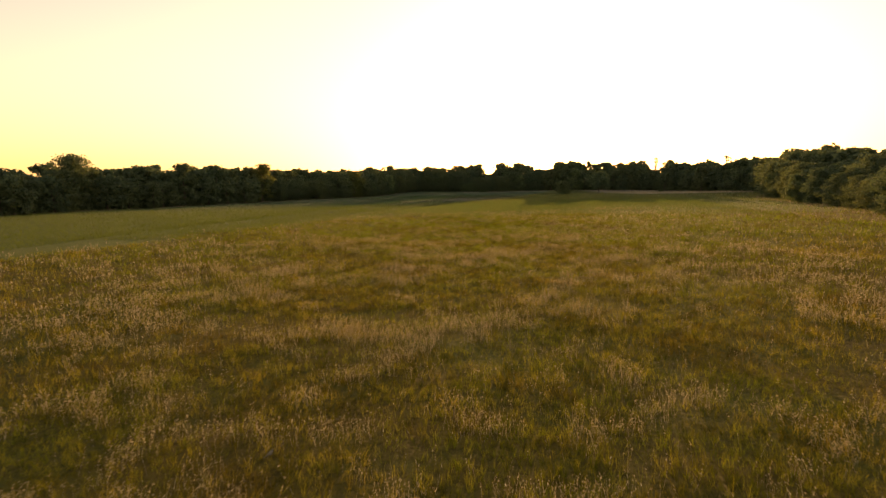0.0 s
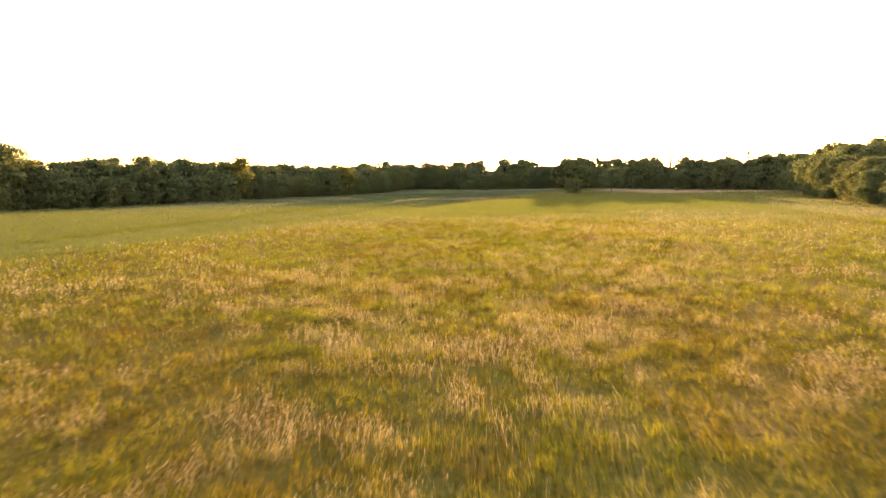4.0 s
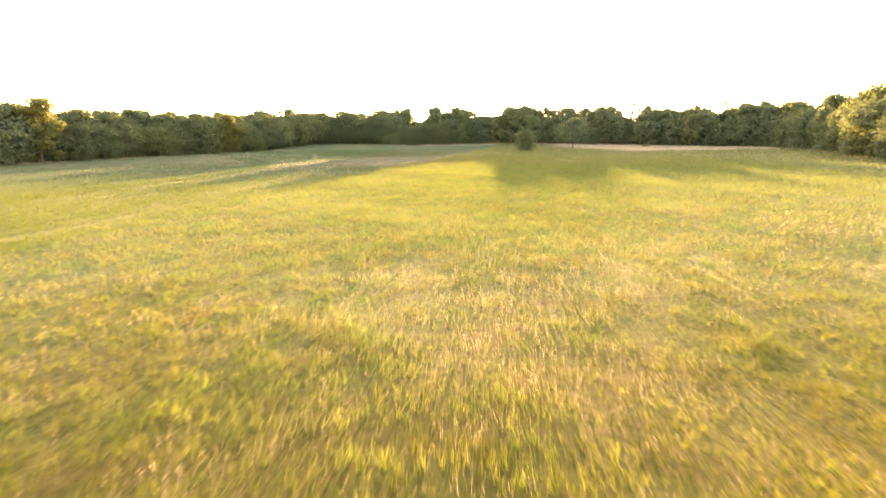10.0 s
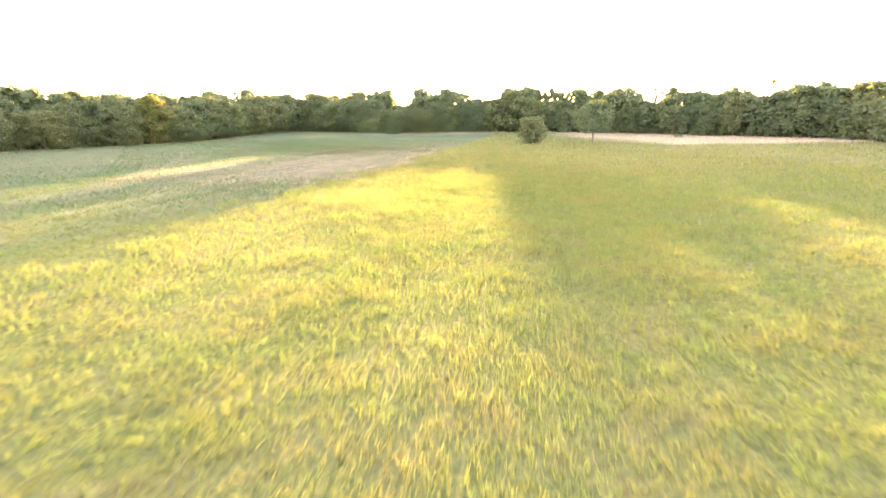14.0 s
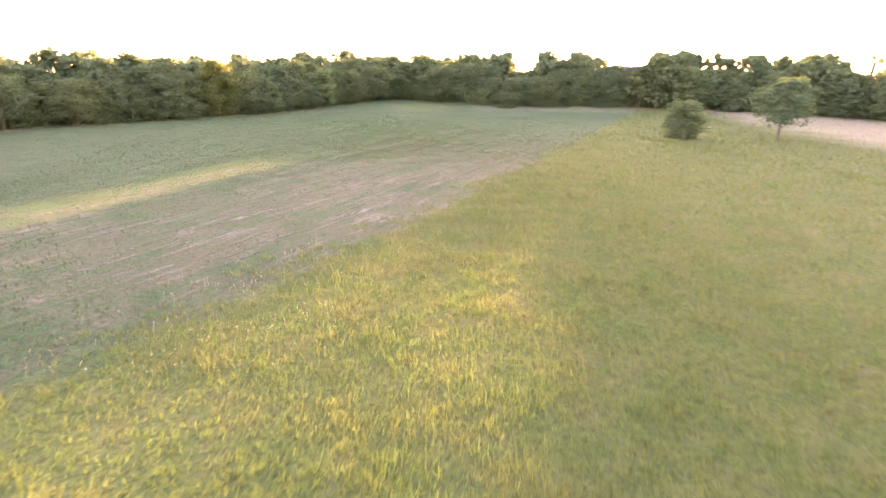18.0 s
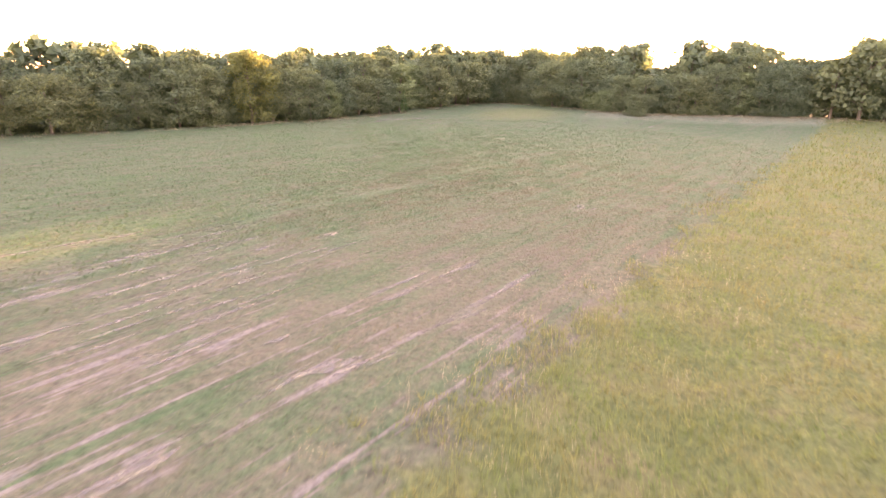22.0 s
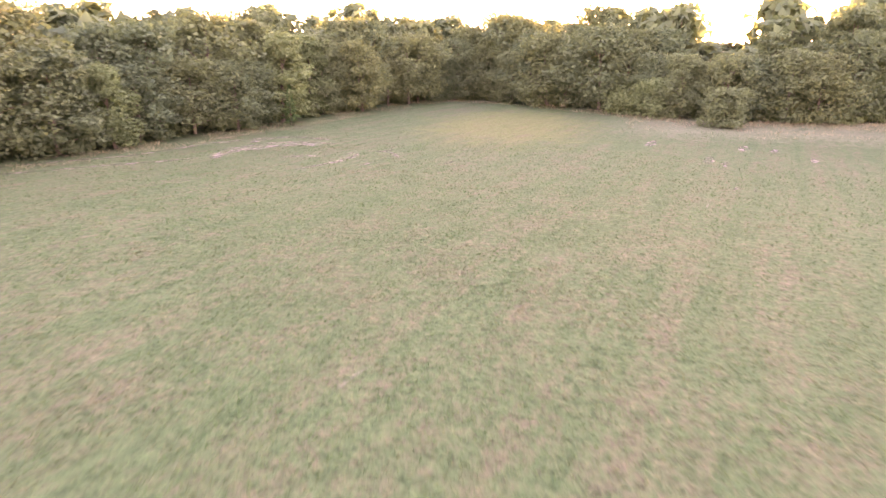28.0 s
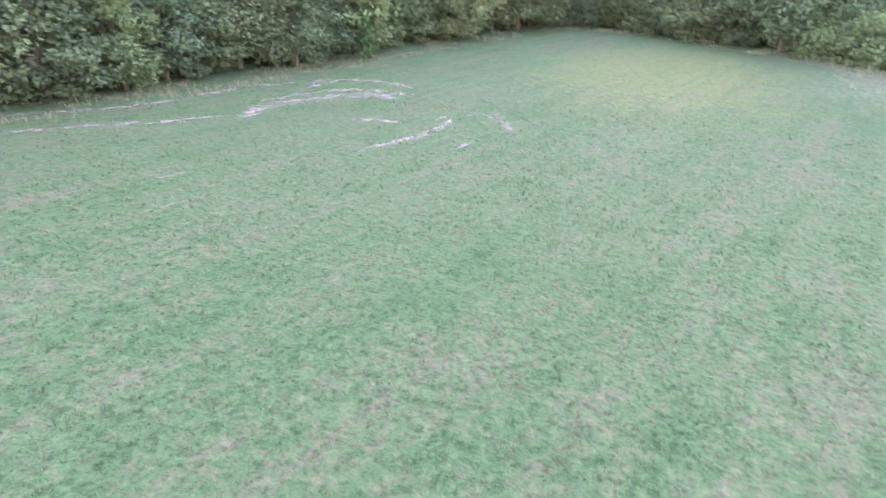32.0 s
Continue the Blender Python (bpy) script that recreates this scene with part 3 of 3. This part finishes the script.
tagged(deep_woods, "dense green woods behind the field's edge", "woods", kind="stuff")
for model in deep + sparse:
    for ob in (*model.children_recursive, model):
        bpy.data.objects.remove(ob)
stand(young, 10.0, 4.5, 5.0, 1.0, 0.42, "young trees in the woods", lambda x, y: y > 318)
stand(young, 10.0, 5.5, 11.0, 1.0, 0.5, "young trees in the woods", lambda x, y: y > 290)
for x, y in ((-27, 364), (-31, 369), (-24, 370), (-34, 362), (-29, 377), (-38, 372), (-20, 378), (-40, 384), (-30, 388), (58, 339), (60, 344), (61, 350), (63, 338), (65, 343), (66, 349), (69, 354), (70, 345), (57, 346), (62, 357)):
    m = Matrix.Translation((x, y, float(land(x, y)) - 0.05)) @ Matrix.Rotation(x * y, 4, "Z") @ Matrix.Scale((1.05 if x < 0 else 0.85 if sun_lane(x, y) < 60 else 1.1) + 0.06 * math.sin(x), 4)
    tagged(copy_thing(back[int(abs(x)) % 5], m), group="tall trees behind the forest edge")

# undergrowth that fills the woods' foot
under_rs = np.random.RandomState(17)
foot, foot_r = [], []
for step, inset, size in ((1.7, 3.2, 1.0), (2.2, 6.5, 1.3), (2.6, 11.0, 1.5), (1.6, 17.0, 1.9), (1.6, 26.0, 2.3)):
    for p in along_edge(step, inset):
        if inset > 15 and p[1] < 270:
            continue
        x, y = p + under_rs.normal(size=2) * 0.9
        r = size * (0.7 + 0.7 * under_rs.rand())
        foot.append((x, y, float(land(x, y)) + r * 0.75))
        foot_r.append(r)
for k in range(90):
    x, y, r = under_rs.uniform(-40, -14), under_rs.uniform(361, 388), under_rs.uniform(1.5, 2.6)
    foot.append((x, y, float(land(x, y)) + r * 0.75))
    foot_r.append(r)
foot, foot_r = np.array(foot), np.array(foot_r)
v, f = leaf_cloud(under_rs, foot, foot_r, 120000, 0.34)
v[:, 2] = np.maximum(v[:, 2], land(v[:, 0], v[:, 1]) + 0.02)
tagged(new("undergrowth", mesh_of("undergrowth", v, f, LEAF)), "low green undergrowth at the foot of the woods", "undergrowth", kind="stuff")

# single trees that stand out
LEAF_GOLD = leafy("yellowing_leaves", ((0.0, (0.105, 0.14, 0.062)), (1.0, (0.148, 0.165, 0.07))), 0.5)


def single(x, y, *args):
    tree = make_tree(*args)
    tree.matrix_basis = Matrix.Translation((x, y, float(land(x, y)) - 0.05))
    return tree


single(-47, 284, "yellowing_tree", 71, 12.8, 9.0, 0.8, 9000, 0.2, LEAF_GOLD, "rounded tree with yellowing sunlit leaves at the field's edge")
single(-95, 146, "broadleaf_tree", 72, 14.4, 11.0, 0.8, 5500, 0.32, LEAF, "tall dark tree rising over the forest edge")
single(-82, 178, "broadleaf_tree", 83, 13.2, 7.6, 0.8, 4000, 0.3, LEAF, "slender dark tree rising over the forest edge")
single(-70, 215, "yellowing_tree", 73, 14.2, 8.0, 0.8, 5000, 0.28, LEAF_GOLD, "slender yellowing tree rising over the forest edge")
single(49.5, 259, "round_bush", 74, 6.4, 6.6, 0.0, 6500, 0.2, LEAF, "round dense green bush standing alone in the meadow")
single(66, 260, "lone_tree", 75, 10.4, 9.0, 3.0, 5000, 0.22, LEAF, "lone broadleaf tree with a bare trunk in the meadow")
single(19, 330.5, "round_bush", 76, 4.8, 4.6, 0.0, 6500, 0.15, LEAF, "round green bush in front of the woods")
single(12.6, 339.8, "broad_shrub", 81, 5.2, 6.4, 0.0, 6000, 0.17, LEAF_PALE, "broad pale green shrub in front of the woods")
single(8.2, 343.4, "broad_shrub", 82, 4.4, 5.4, 0.0, 5000, 0.17, LEAF_PALE, "broad pale green shrub in front of the woods")
single(103, 287, "low_shrub", 77, 1.5, 2.6, 0.0, 400, 0.16, LEAF, "low dark shrub in the dry meadow")
for n, (x, y) in enumerate(((113, 323), (141, 296))):
    single(x, y, "bare_topped_tree", 78 + n, 18.0, 3.4, 14.5, 240, 0.3, LEAF, "thin bare tree with a small leafy top over the woods", 0.8)


def make_fir(x, y, height, width, seed):
    """A young conifer: a straight stem and rings of drooping needle sprays."""
    rs = np.random.RandomState(seed)
    tree = new("young_conifer")
    child("trunk", mesh_of("trunk", *tube([(0, 0, -0.2), (0, 0, height * 0.5), (0, 0, height * 0.97)], (0.10, 0.06, 0.015)), BARK, True), tree, "thin brown stem")
    n = 1500
    u = rs.rand(n) ** 0.8
    t = rs.rand(n) * 6.283
    r = width / 2 * (1 - u) * (0.35 + 0.65 * rs.rand(n)) * (0.85 + 0.25 * np.sin(u * 40))
    c = np.stack([r * np.cos(t), r * np.sin(t), 0.25 + u * (height - 0.3) - r * 0.25], -1)
    out = np.stack([np.cos(t), np.sin(t), -0.35 + 0.3 * rs.rand(n)], -1)
    side = np.stack([-np.sin(t), np.cos(t), rs.normal(size=n) * 0.4], -1)
    s = (0.22 * (1.1 - 0.6 * u))[:, None]
    v = np.stack([c - out * s, c + side * s * 0.4, c + out * s, c - side * s * 0.4], 1).reshape(-1, 3)
    v[:, 2] = np.maximum(v[:, 2], 0.06)
    child("needles", mesh_of("needles", v, np.arange(n * 4).reshape(-1, 4), LEAF_FIR), tree, "blue-green needles")
    tree.matrix_basis = Matrix.Translation((x, y, float(land(x, y)) - 0.03))
    return tagged(tree, "small upright conifer at the field's edge", "tree")


make_fir(-32.5, 321, 5.6, 2.8, 5)
for model in front + close + back + back_close + young:
    for ob in (*model.children_recursive, model):
        bpy.data.objects.remove(ob)

# ---- bare sand: a curved wheel track and worn spots ----
WORN = []


def sand_strip(name, line, width, seed, label):
    """A worn strip of bare sand with a ragged outline, lying on the ground."""
    rs = np.random.RandomState(seed)
    line = np.array(line, float)
    t = np.concatenate([[0], np.cumsum(np.hypot(*np.diff(line, axis=0).T))])
    u = np.arange(0, t[-1], 0.3)
    cx, cy = np.interp(u, t, line[:, 0]), np.interp(u, t, line[:, 1])
    for _ in range(12):
        cx[1:-1], cy[1:-1] = (cx[:-2] + cx[2:]) / 2, (cy[:-2] + cy[2:]) / 2
    WORN.append((cx, cy, width))
    dx, dy = np.gradient(cx), np.gradient(cy)
    ln = np.hypot(dx, dy)
    ends = np.minimum(1, np.minimum(u, u[-1] - u) / 1.5 + 0.05)
    rows_ = []
    for f in (-1, -0.4, 0.4, 1):
        w = width / 2 * f * ends * (0.55 + 0.9 * rs.rand(len(u)))
        px, py = cx - dy / ln * w, cy + dx / ln * w
        rows_.append(np.stack([px, py, land(px, py) + (0.03 if abs(f) < 1 else 0.008)], -1))
    v = np.concatenate(rows_)
    m = len(u)
    f = np.array([[r * m + i, r * m + i + 1, (r + 1) * m + i + 1, (r + 1) * m + i] for r in range(3) for i in range(m - 1)])[:, ::-1]
    return tagged(new(name, mesh_of(name, v, f, SAND_ROWS if name == "sand_streak" else SAND, True)), label, "sand", kind="structure")


TRACK = "curved strip of bare pale sand in the grass"
ROW = "long streak of bare sand between the rows"
sand_strip("sand_track", [(-28.3, 298.2), (-29.5, 300.8), (-29.5, 302.8), (-28.2, 304.6), (-27.3, 307.2), (-24.9, 308.1), (-22.4, 307.7)], 1.35, 1, TRACK)
sand_strip("sand_track", [(-30.2, 307.3), (-30.8, 310.6), (-28.6, 312.8), (-25.1, 312.2), (-22.6, 311.2)], 0.9, 2, TRACK)
sand_strip("sand_track", [(-30.9, 303.0), (-29.7, 305.2), (-28.8, 308.4), (-25.5, 309.6), (-21.5, 309.2)], 0.8, 3, TRACK)
sand_strip("sand_track", [(-41.5, 285), (-37.2, 290), (-34.2, 293.5), (-31.4, 295.6), (-29.9, 298.6)], 0.6, 5, "long faint wheel track of pale sand")
sand_strip("sand_track", [(-42.5, 289), (-39.5, 294.5), (-36.6, 296.8), (-35.3, 301), (-34.2, 306.7), (-30.4, 312)], 0.55, 6, "long faint wheel track of pale sand")
sand_strip("sand_track", [(-23.4, 301.2), (-21, 302.3), (-19.2, 301.9)], 0.6, 7, "short worn strip of bare sand")
sand_strip("sand_track", [(-19.3, 295.5), (-17.9, 298.8), (-17.0, 301.6), (-17.4, 304.4)], 0.5, 8, "short worn strip of bare sand")
sand_strip("sand_track", [(-17.2, 305.6), (-14.6, 306.0), (-12.9, 302.4)], 0.45, 9, "short worn strip of bare sand")
sand_strip("sand_track", [(-36.4, 329.5), (-34.5, 334.3)], 1.0, 11, "short worn strip of bare sand near the woods")
sand_strip("sand_track", [(-34, 345), (-31, 350), (-26.5, 354)], 1.2, 4, "short worn strip of bare sand near the woods")
for n, line in enumerate((((6.3, 184.6), (8.2, 188.4)), ((8.4, 182.5), (10.0, 186.2)), ((9.0, 190.6), (10.6, 195.8), (12.3, 202.3)), ((11.9, 191.8), (13.6, 195.8)), ((3.0, 195.5), (4.0, 202.6)), ((12.8, 205.8), (14.4, 208)),
                          ((0.0, 195), (1.8, 198.8)), ((0.3, 190), (1.5, 193.4)), ((-17.8, 206), (-17.5, 211)), ((9.1, 193), (9.7, 195.2)), ((14.0, 206.4), (15.2, 208.6)), ((10.7, 207.4), (11.3, 208.8)), ((12.2, 205.3), (13.1, 207)),
                          ((16.2, 211.8), (17.0, 213.6)), ((6.5, 209), (7.3, 211.2)), ((3.1, 209.4), (4.1, 211.2)), ((7.2, 205.2), (8.4, 206.4)))):
    sand_strip("sand_streak", line, 0.42 + 0.16 * (n % 3), 30 + n, ROW)
streak_rs = np.random.RandomState(41)
for n in range(110):
    across, along = streak_rs.uniform(-26, -2), streak_rs.uniform(178, 220)
    x, y = across - 24 + 0.294 * (along - 69), along
    reach = 1.2 + 4.0 * streak_rs.rand() ** 2
    sand_strip("sand_streak", [(x - 0.28 * reach, y - 0.96 * reach), (x, y), (x + 0.28 * reach, y + 0.96 * reach)], 0.16 + 0.22 * streak_rs.rand(), 100 + n, ROW)
for n, (x, y, a, b) in enumerate(((-14.7, 299.1, 1.0, 0.3), (12.9, 296.5, 0.7, 0.35), (14.1, 296.2, 0.5, 0.35), (13.5, 308.2, 2.0, 0.45), (14.4, 306.5, 1.3, 0.4), (18.0, 315.6, 2.2, 0.5), (9.5, 316.3, 2.4, 0.45), (20.5, 314.8, 1.6, 0.45), (22.4, 310.3, 1.5, 0.45),
                                  (-17.4, 299.4, 0.7, 0.3), (-18.0, 304.2, 0.9, 0.3), (-15.2, 306.6, 1.2, 0.35), (-8.2, 302, 1.2, 0.3), (6.1, 300.2, 0.4, 0.25),
                                  (3.8, 217, 0.8, 0.4), (5.7, 220.5, 0.9, 0.35), (3.4, 220.3, 0.5, 0.3), (13.1, 234.3, 0.35, 0.25), (18.1, 233.8, 1.1, 0.5), (19.1, 233.7, 0.5, 0.3), (-2, 226, 0.9, 0.4), (-7.1, 252.8, 0.4, 0.35), (-6.9, 251.7, 0.8, 0.35), (1.5, 252, 0.6, 0.25), (-6, 255.4, 0.4, 0.25),
                                  (-3.2, 9.7, 0.3, 0.25), (-2.2, 12.6, 0.3, 0.2), (-3.5, 12.6, 0.25, 0.2))):
    sand_strip("sand_spot", [(x - 0.28 * a, y - 0.96 * a), (x, y), (x + 0.28 * a, y + 0.96 * a)], b * 2, 60 + n, "small worn spot of bare pale sand")


def on_sand(x, y):
    """Which places lie on the bare sand, where little grows."""
    bare = np.zeros(len(x), bool)
    for cx, cy, width in WORN:
        near = np.nonzero((x > cx.min() - 1) & (x < cx.max() + 1) & (y > cy.min() - 1) & (y < cy.max() + 1))[0]
        if len(near):
            d = np.min(np.hypot(x[near, None] - cx[None], y[near, None] - cy[None]), axis=1)
            bare[near] |= d < 0.45 * width
    return bare


# ---- grass: blades along the way of the flight ----
WAY = np.array([eye[:2] for t, eye, target, roll in PATH[::2]])

WAY_BY_Y = WAY[np.argsort(WAY[:, 1])]


def from_way(x, y):
    best = np.full(len(x), 1e9)
    for p, q in zip(WAY[:-1], WAY[1:]):
        d = q - p
        u = np.clip(((x - p[0]) * d[0] + (y - p[1]) * d[1]) / max(d @ d, 1e-6), 0, 1)
        best = np.minimum(best, np.hypot(x - p[0] - u * d[0], y - p[1] - u * d[1]))
    return best


def blades(rs, x, y, height, width, lean=0.35):
    """One tapering blade at each place."""
    n = len(x)
    t, w = rs.rand(n) * 2 * np.pi, rs.rand(n) * 2 * np.pi
    z = land(x, y)
    hx, hy = np.cos(t) * width / 2, np.sin(t) * width / 2
    lx, ly = np.cos(w) * height * lean * rs.rand(n), np.sin(w) * height * lean * rs.rand(n)
    v = np.stack([np.stack([x - hx, y - hy, z - 0.03], -1), np.stack([x + hx, y + hy, z - 0.03], -1), np.stack([x + lx, y + ly, z + height], -1)], 1)
    return v.reshape(-1, 3), np.arange(n * 3).reshape(-1, 3)


def thin(d):
    return np.minimum(1, (10 / np.maximum(d * 1.4, 10)) ** 1.7)


def far_sow(rs, count, where):
    """Sparse, larger tufts over the rest of the field."""
    x, y = rs.uniform(-140, 140, count), rs.uniform(0, 362, count)
    d = from_way(x, y)
    ok = where(x, y) & (d > 38) & (rs.rand(count) < thin(d) / thin(np.array([38.0])))
    return x[ok], y[ok]


def near_sow(rs, count, box, where, chance):
    x, y = rs.uniform(box[0], box[1], count), rs.uniform(box[2], box[3], count)
    rough = thin(0.8 * np.abs(x - np.interp(y, WAY_BY_Y[:, 1], WAY_BY_Y[:, 0])))
    ok = rs.rand(count) < rough
    x, y, rough = x[ok], y[ok], rough[ok]
    ok = where(x, y) & (rs.rand(len(x)) < chance(x, y))
    x, y, rough = x[ok], y[ok], rough[ok]
    d = from_way(x, y)
    ok = (rs.rand(len(x)) < thin(d) / rough) & (d < 42)
    return x[ok], y[ok]


rs = np.random.RandomState(3)
ragged = lambda x, y: meadow_side(x, y) + 4 * patches(x, y, 0.8, 13) + 3 * patches(x, y, 2.0) + patches(x, y, 7.0) - 4.6
meadow_at = lambda x, y: ragged(x, y) > 0
field_at = lambda x, y: ragged(x, y) < 0.3



def tufted(x, y, cell, pull, shift=0):
    """Draws scattered places together into tufts, about one in each cell. Returns the places and a number from 0 to 1 for each one's tuft."""
    u, v = x + 0.9 * patches(x, y, 0.7, 40 + shift), y + 0.9 * patches(x, y, 0.7, 41 + shift)
    i, j = np.floor(u / cell).astype(np.int64), np.floor(v / cell).astype(np.int64)
    dice = []
    for k in (11, 57, 101):
        h = (i * 73856093) ^ (j * 19349663) ^ ((k + shift) * 83492791)
        h = (h ^ (h >> 13)) * 1274126177 & 0x7FFFFFFF
        dice.append(((h ^ (h >> 16)) % 65536) / 65536)
    a, b, own = dice
    cx, cy = x + (i + a) * cell - u, y + (j + b) * cell - v
    keep = 1 - pull * (0.6 + 0.4 * own)
    return cx + (x - cx) * keep, cy + (y - cy) * keep, own


def meadow_share(x, y):
    """How thickly the meadow grows: closest where the way begins, low over the ground."""
    early = np.clip(1.7 * patches(x, y, 0.7, 6) * (0.45 + patches(x, y, 2.6, 12)), 0.3, 1) * np.interp(y, (45, 75), (1, 0.6))
    return np.where(y < 100, early, (0.45 + 0.5 * patches(x, y, 0.5, 6)) * np.interp(y, (100, 165, 190), (0.75, 0.75, 0.4)))


x, y = near_sow(rs, 10500000, (-45, 75, 2, 265), meadow_at, meadow_share)
x, y, own = tufted(x, y, 0.24, 0.55)
x2, y2 = far_sow(rs, 420000, meadow_at)
x, y, own = np.concatenate([x, x2]), np.concatenate([y, y2]), np.concatenate([own, rs.rand(len(x2))])
grow = 1 / np.sqrt(thin(from_way(x, y)))
h = (0.07 + 0.20 * patches(x, y, 2.3) * patches(x, y, 0.6, 4) + 0.09 * own + 0.08 * rs.rand(len(x))) * (0.85 + 0.15 * np.minimum(grow, 5)) * np.interp(y, (100, 150), (1, 1.25))
wide = np.interp(y, (40, 90, 160, 185), (0.012, 0.016, 0.019, 0.024)) * grow
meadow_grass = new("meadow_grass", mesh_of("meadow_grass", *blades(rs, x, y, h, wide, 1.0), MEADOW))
tagged(meadow_grass, "knee-high golden green meadow grass", "grass", kind="stuff")


def seedy(x, y):
    """Where dry stalks stand close together: patches in the early meadow, and a thin fringe beside the tilled strip."""
    early = np.clip((patches(x, y, 0.8, 1) * 0.7 + patches(x, y, 3.2, 2) * 0.4 - 0.60) * 6, 0.03, 1) * np.interp(y, (0, 40, 60), (1.0, 0.7, 0.22))
    fringe = np.clip((patches(x, y, 1.1, 14) - 0.5) * 5, 0, 1) * smooth(10, 2, ragged(x, y)) * 0.14
    return np.where(y > 150, fringe, early)


def seedy_at(x, y):
    early = (y + 24 * patches(x, y, 9.0, 8) < 114) | ((np.abs(ragged(x, y)) < 3) & (y < 95))
    return (ragged(x, y) > -2) & (early | ((y > 168) & (y < 225) & (ragged(x, y) < 14)))


x, y = near_sow(rs, 4600000, (-45, 75, 2, 258), seedy_at, seedy)
x, y, own = tufted(x, y, 0.3, 0.35, 9)
x2, y2 = far_sow(rs, 60000, lambda x, y: meadow_at(x, y) & (y < 110) & (patches(x, y, 3.2, 2) > 0.45))
x, y = np.concatenate([x, x2]), np.concatenate([y, y2])
grow = 1 / np.sqrt(thin(from_way(x, y)))
h = 0.18 + 0.24 * rs.rand(len(x))
stem_v, stem_f = blades(rs, x, y, h, 0.006 * grow, 0.6)
# three small ears on each stalk
foot_at, top = (stem_v[0::3] + stem_v[1::3]) / 2, stem_v[2::3]
n = len(top)
ears = []
for k in range(3):
    at_ = foot_at + (top - foot_at) * (1.0 - 0.13 * k) + rs.normal(size=(n, 3)) * 0.012 * k
    s = (0.010 + 0.014 * rs.rand(n)) * np.minimum(grow, 2.5)
    t = rs.rand(n) * 2 * np.pi
    side_ = np.stack([np.cos(t) * s * 0.6, np.sin(t) * s * 0.6, np.zeros(n)], -1)
    up = np.stack([rs.normal(size=n) * s * 0.8, rs.normal(size=n) * s * 0.8, s * 1.3], -1)
    ears.append(np.stack([at_ - side_, at_ + side_, at_ + up], 1).reshape(-1, 3))
ear_v = np.concatenate(ears)
ear_f = np.arange(n * 9).reshape(-1, 3)
seed_heads = new("dry_grass", mesh_of("dry_grass", *joined([(stem_v, stem_f), (ear_v, ear_f)]), STRAW))
tagged(seed_heads, "pale dry grass stalks with seed heads", "grass", kind="stuff")

ROW_AZ = radians(16.4)


def row_lines(x, y):
    """Uneven lines along the rows of the field."""
    across, along = x * math.cos(ROW_AZ) - y * math.sin(ROW_AZ), x * math.sin(ROW_AZ) + y * math.cos(ROW_AZ)
    return 0.6 * patches(across, along / 22, 0.5, 20) + 0.4 * patches(across, along / 18, 1.4, 21)


def tilled(x, y):
    """The strip of loosened soil beside the meadow."""
    side = meadow_side(x, y)
    return smooth(-26, -10, side) * smooth(4, 2.5, side) * smooth(168, 184, y) * smooth(250, 210, y)


x, y = near_sow(rs, 7800000, (-75, 50, 55, 345), field_at, lambda x, y: np.clip((patches(x, y, 0.35, 3) * 0.35 + row_lines(x, y) * 0.6 * smooth(285, 250, y) + patches(x, y, 0.6, 5) * 0.62 * smooth(250, 285, y) + patches(x, y, 1.6, 7) * 0.3 - 0.33) * 2.7, 0.03, 1) * (1 - 0.75 * tilled(x, y)))
x, y, own = tufted(x, y, 0.26, 0.5, 31)
x2, y2 = far_sow(rs, 420000, field_at)
x3, y3 = far_sow(rs, 900000, lambda x, y: field_at(x, y) & (y < 200))
x2, y2 = np.concatenate([x2, x3]), np.concatenate([y2, y3])
x, y = np.concatenate([x, x2]), np.concatenate([y, y2])
ok = ~(on_sand(x, y) & (rs.rand(len(x)) < 0.8))
own = np.concatenate([own, rs.rand(len(x2))])[ok]
x, y = x[ok], y[ok]
grow = 1 / np.sqrt(thin(from_way(x, y)))
h2 = (0.04 + 0.06 * own + 0.08 * rs.rand(len(x))) * np.interp(y, (215, 250), (1, 0.62)) * np.where(y < 185, np.where(grow > 3, 1.5, 1.3), 1) * (0.85 + 0.15 * np.minimum(grow, 6))
field_grass = new("field_grass", mesh_of("field_grass", *blades(rs, x, y, h2, 0.02 * np.minimum(grow, 3.0) * np.interp(y, (215, 250), (1, 1.35)), 1.8), SHORT))
tagged(field_grass, "short green grass and clover of the field", "grass", kind="stuff")


# ---- pale dry verge along the woods and near the far end ----
def verge(rs, count, reach):
    pts = np.array(list(along_edge(0.5, 0.0)))
    k = rs.randint(0, len(pts) - 1, count)
    d = pts[k + 1] - pts[k]
    d /= np.linalg.norm(d, axis=1)[:, None] + 1e-9
    off = reach * rs.rand(count) ** 1.5 - 1.0
    p = pts[k] + d * rs.rand(count)[:, None] - np.stack([-d[:, 1], d[:, 0]], -1) * off[:, None]
    return p[:, 0], p[:, 1]


x, y = verge(rs, 70000, 5.0)
ok = patches(x, y, 3.0, 9) > 0.4
x, y = x[ok], y[ok]
x2, y2 = verge(rs, 170000, 14.0)
ok = (y2 > 305) & (x2 > 8) & (x2 < 60) & (patches(x2, y2, 2.6, 10) * 0.55 + patches(x2, y2, 0.9, 11) * 0.45 > 0.46)
x, y = np.concatenate([x, x2[ok]]), np.concatenate([y, y2[ok]])
h = 0.2 + 0.3 * rs.rand(len(x))
verge_grass = new("verge_grass", mesh_of("verge_grass", *blades(rs, x, y, h, 0.03, 0.9), VERGE))
tagged(verge_grass, "pale dry grass along the forest edge", "grass", kind="stuff")
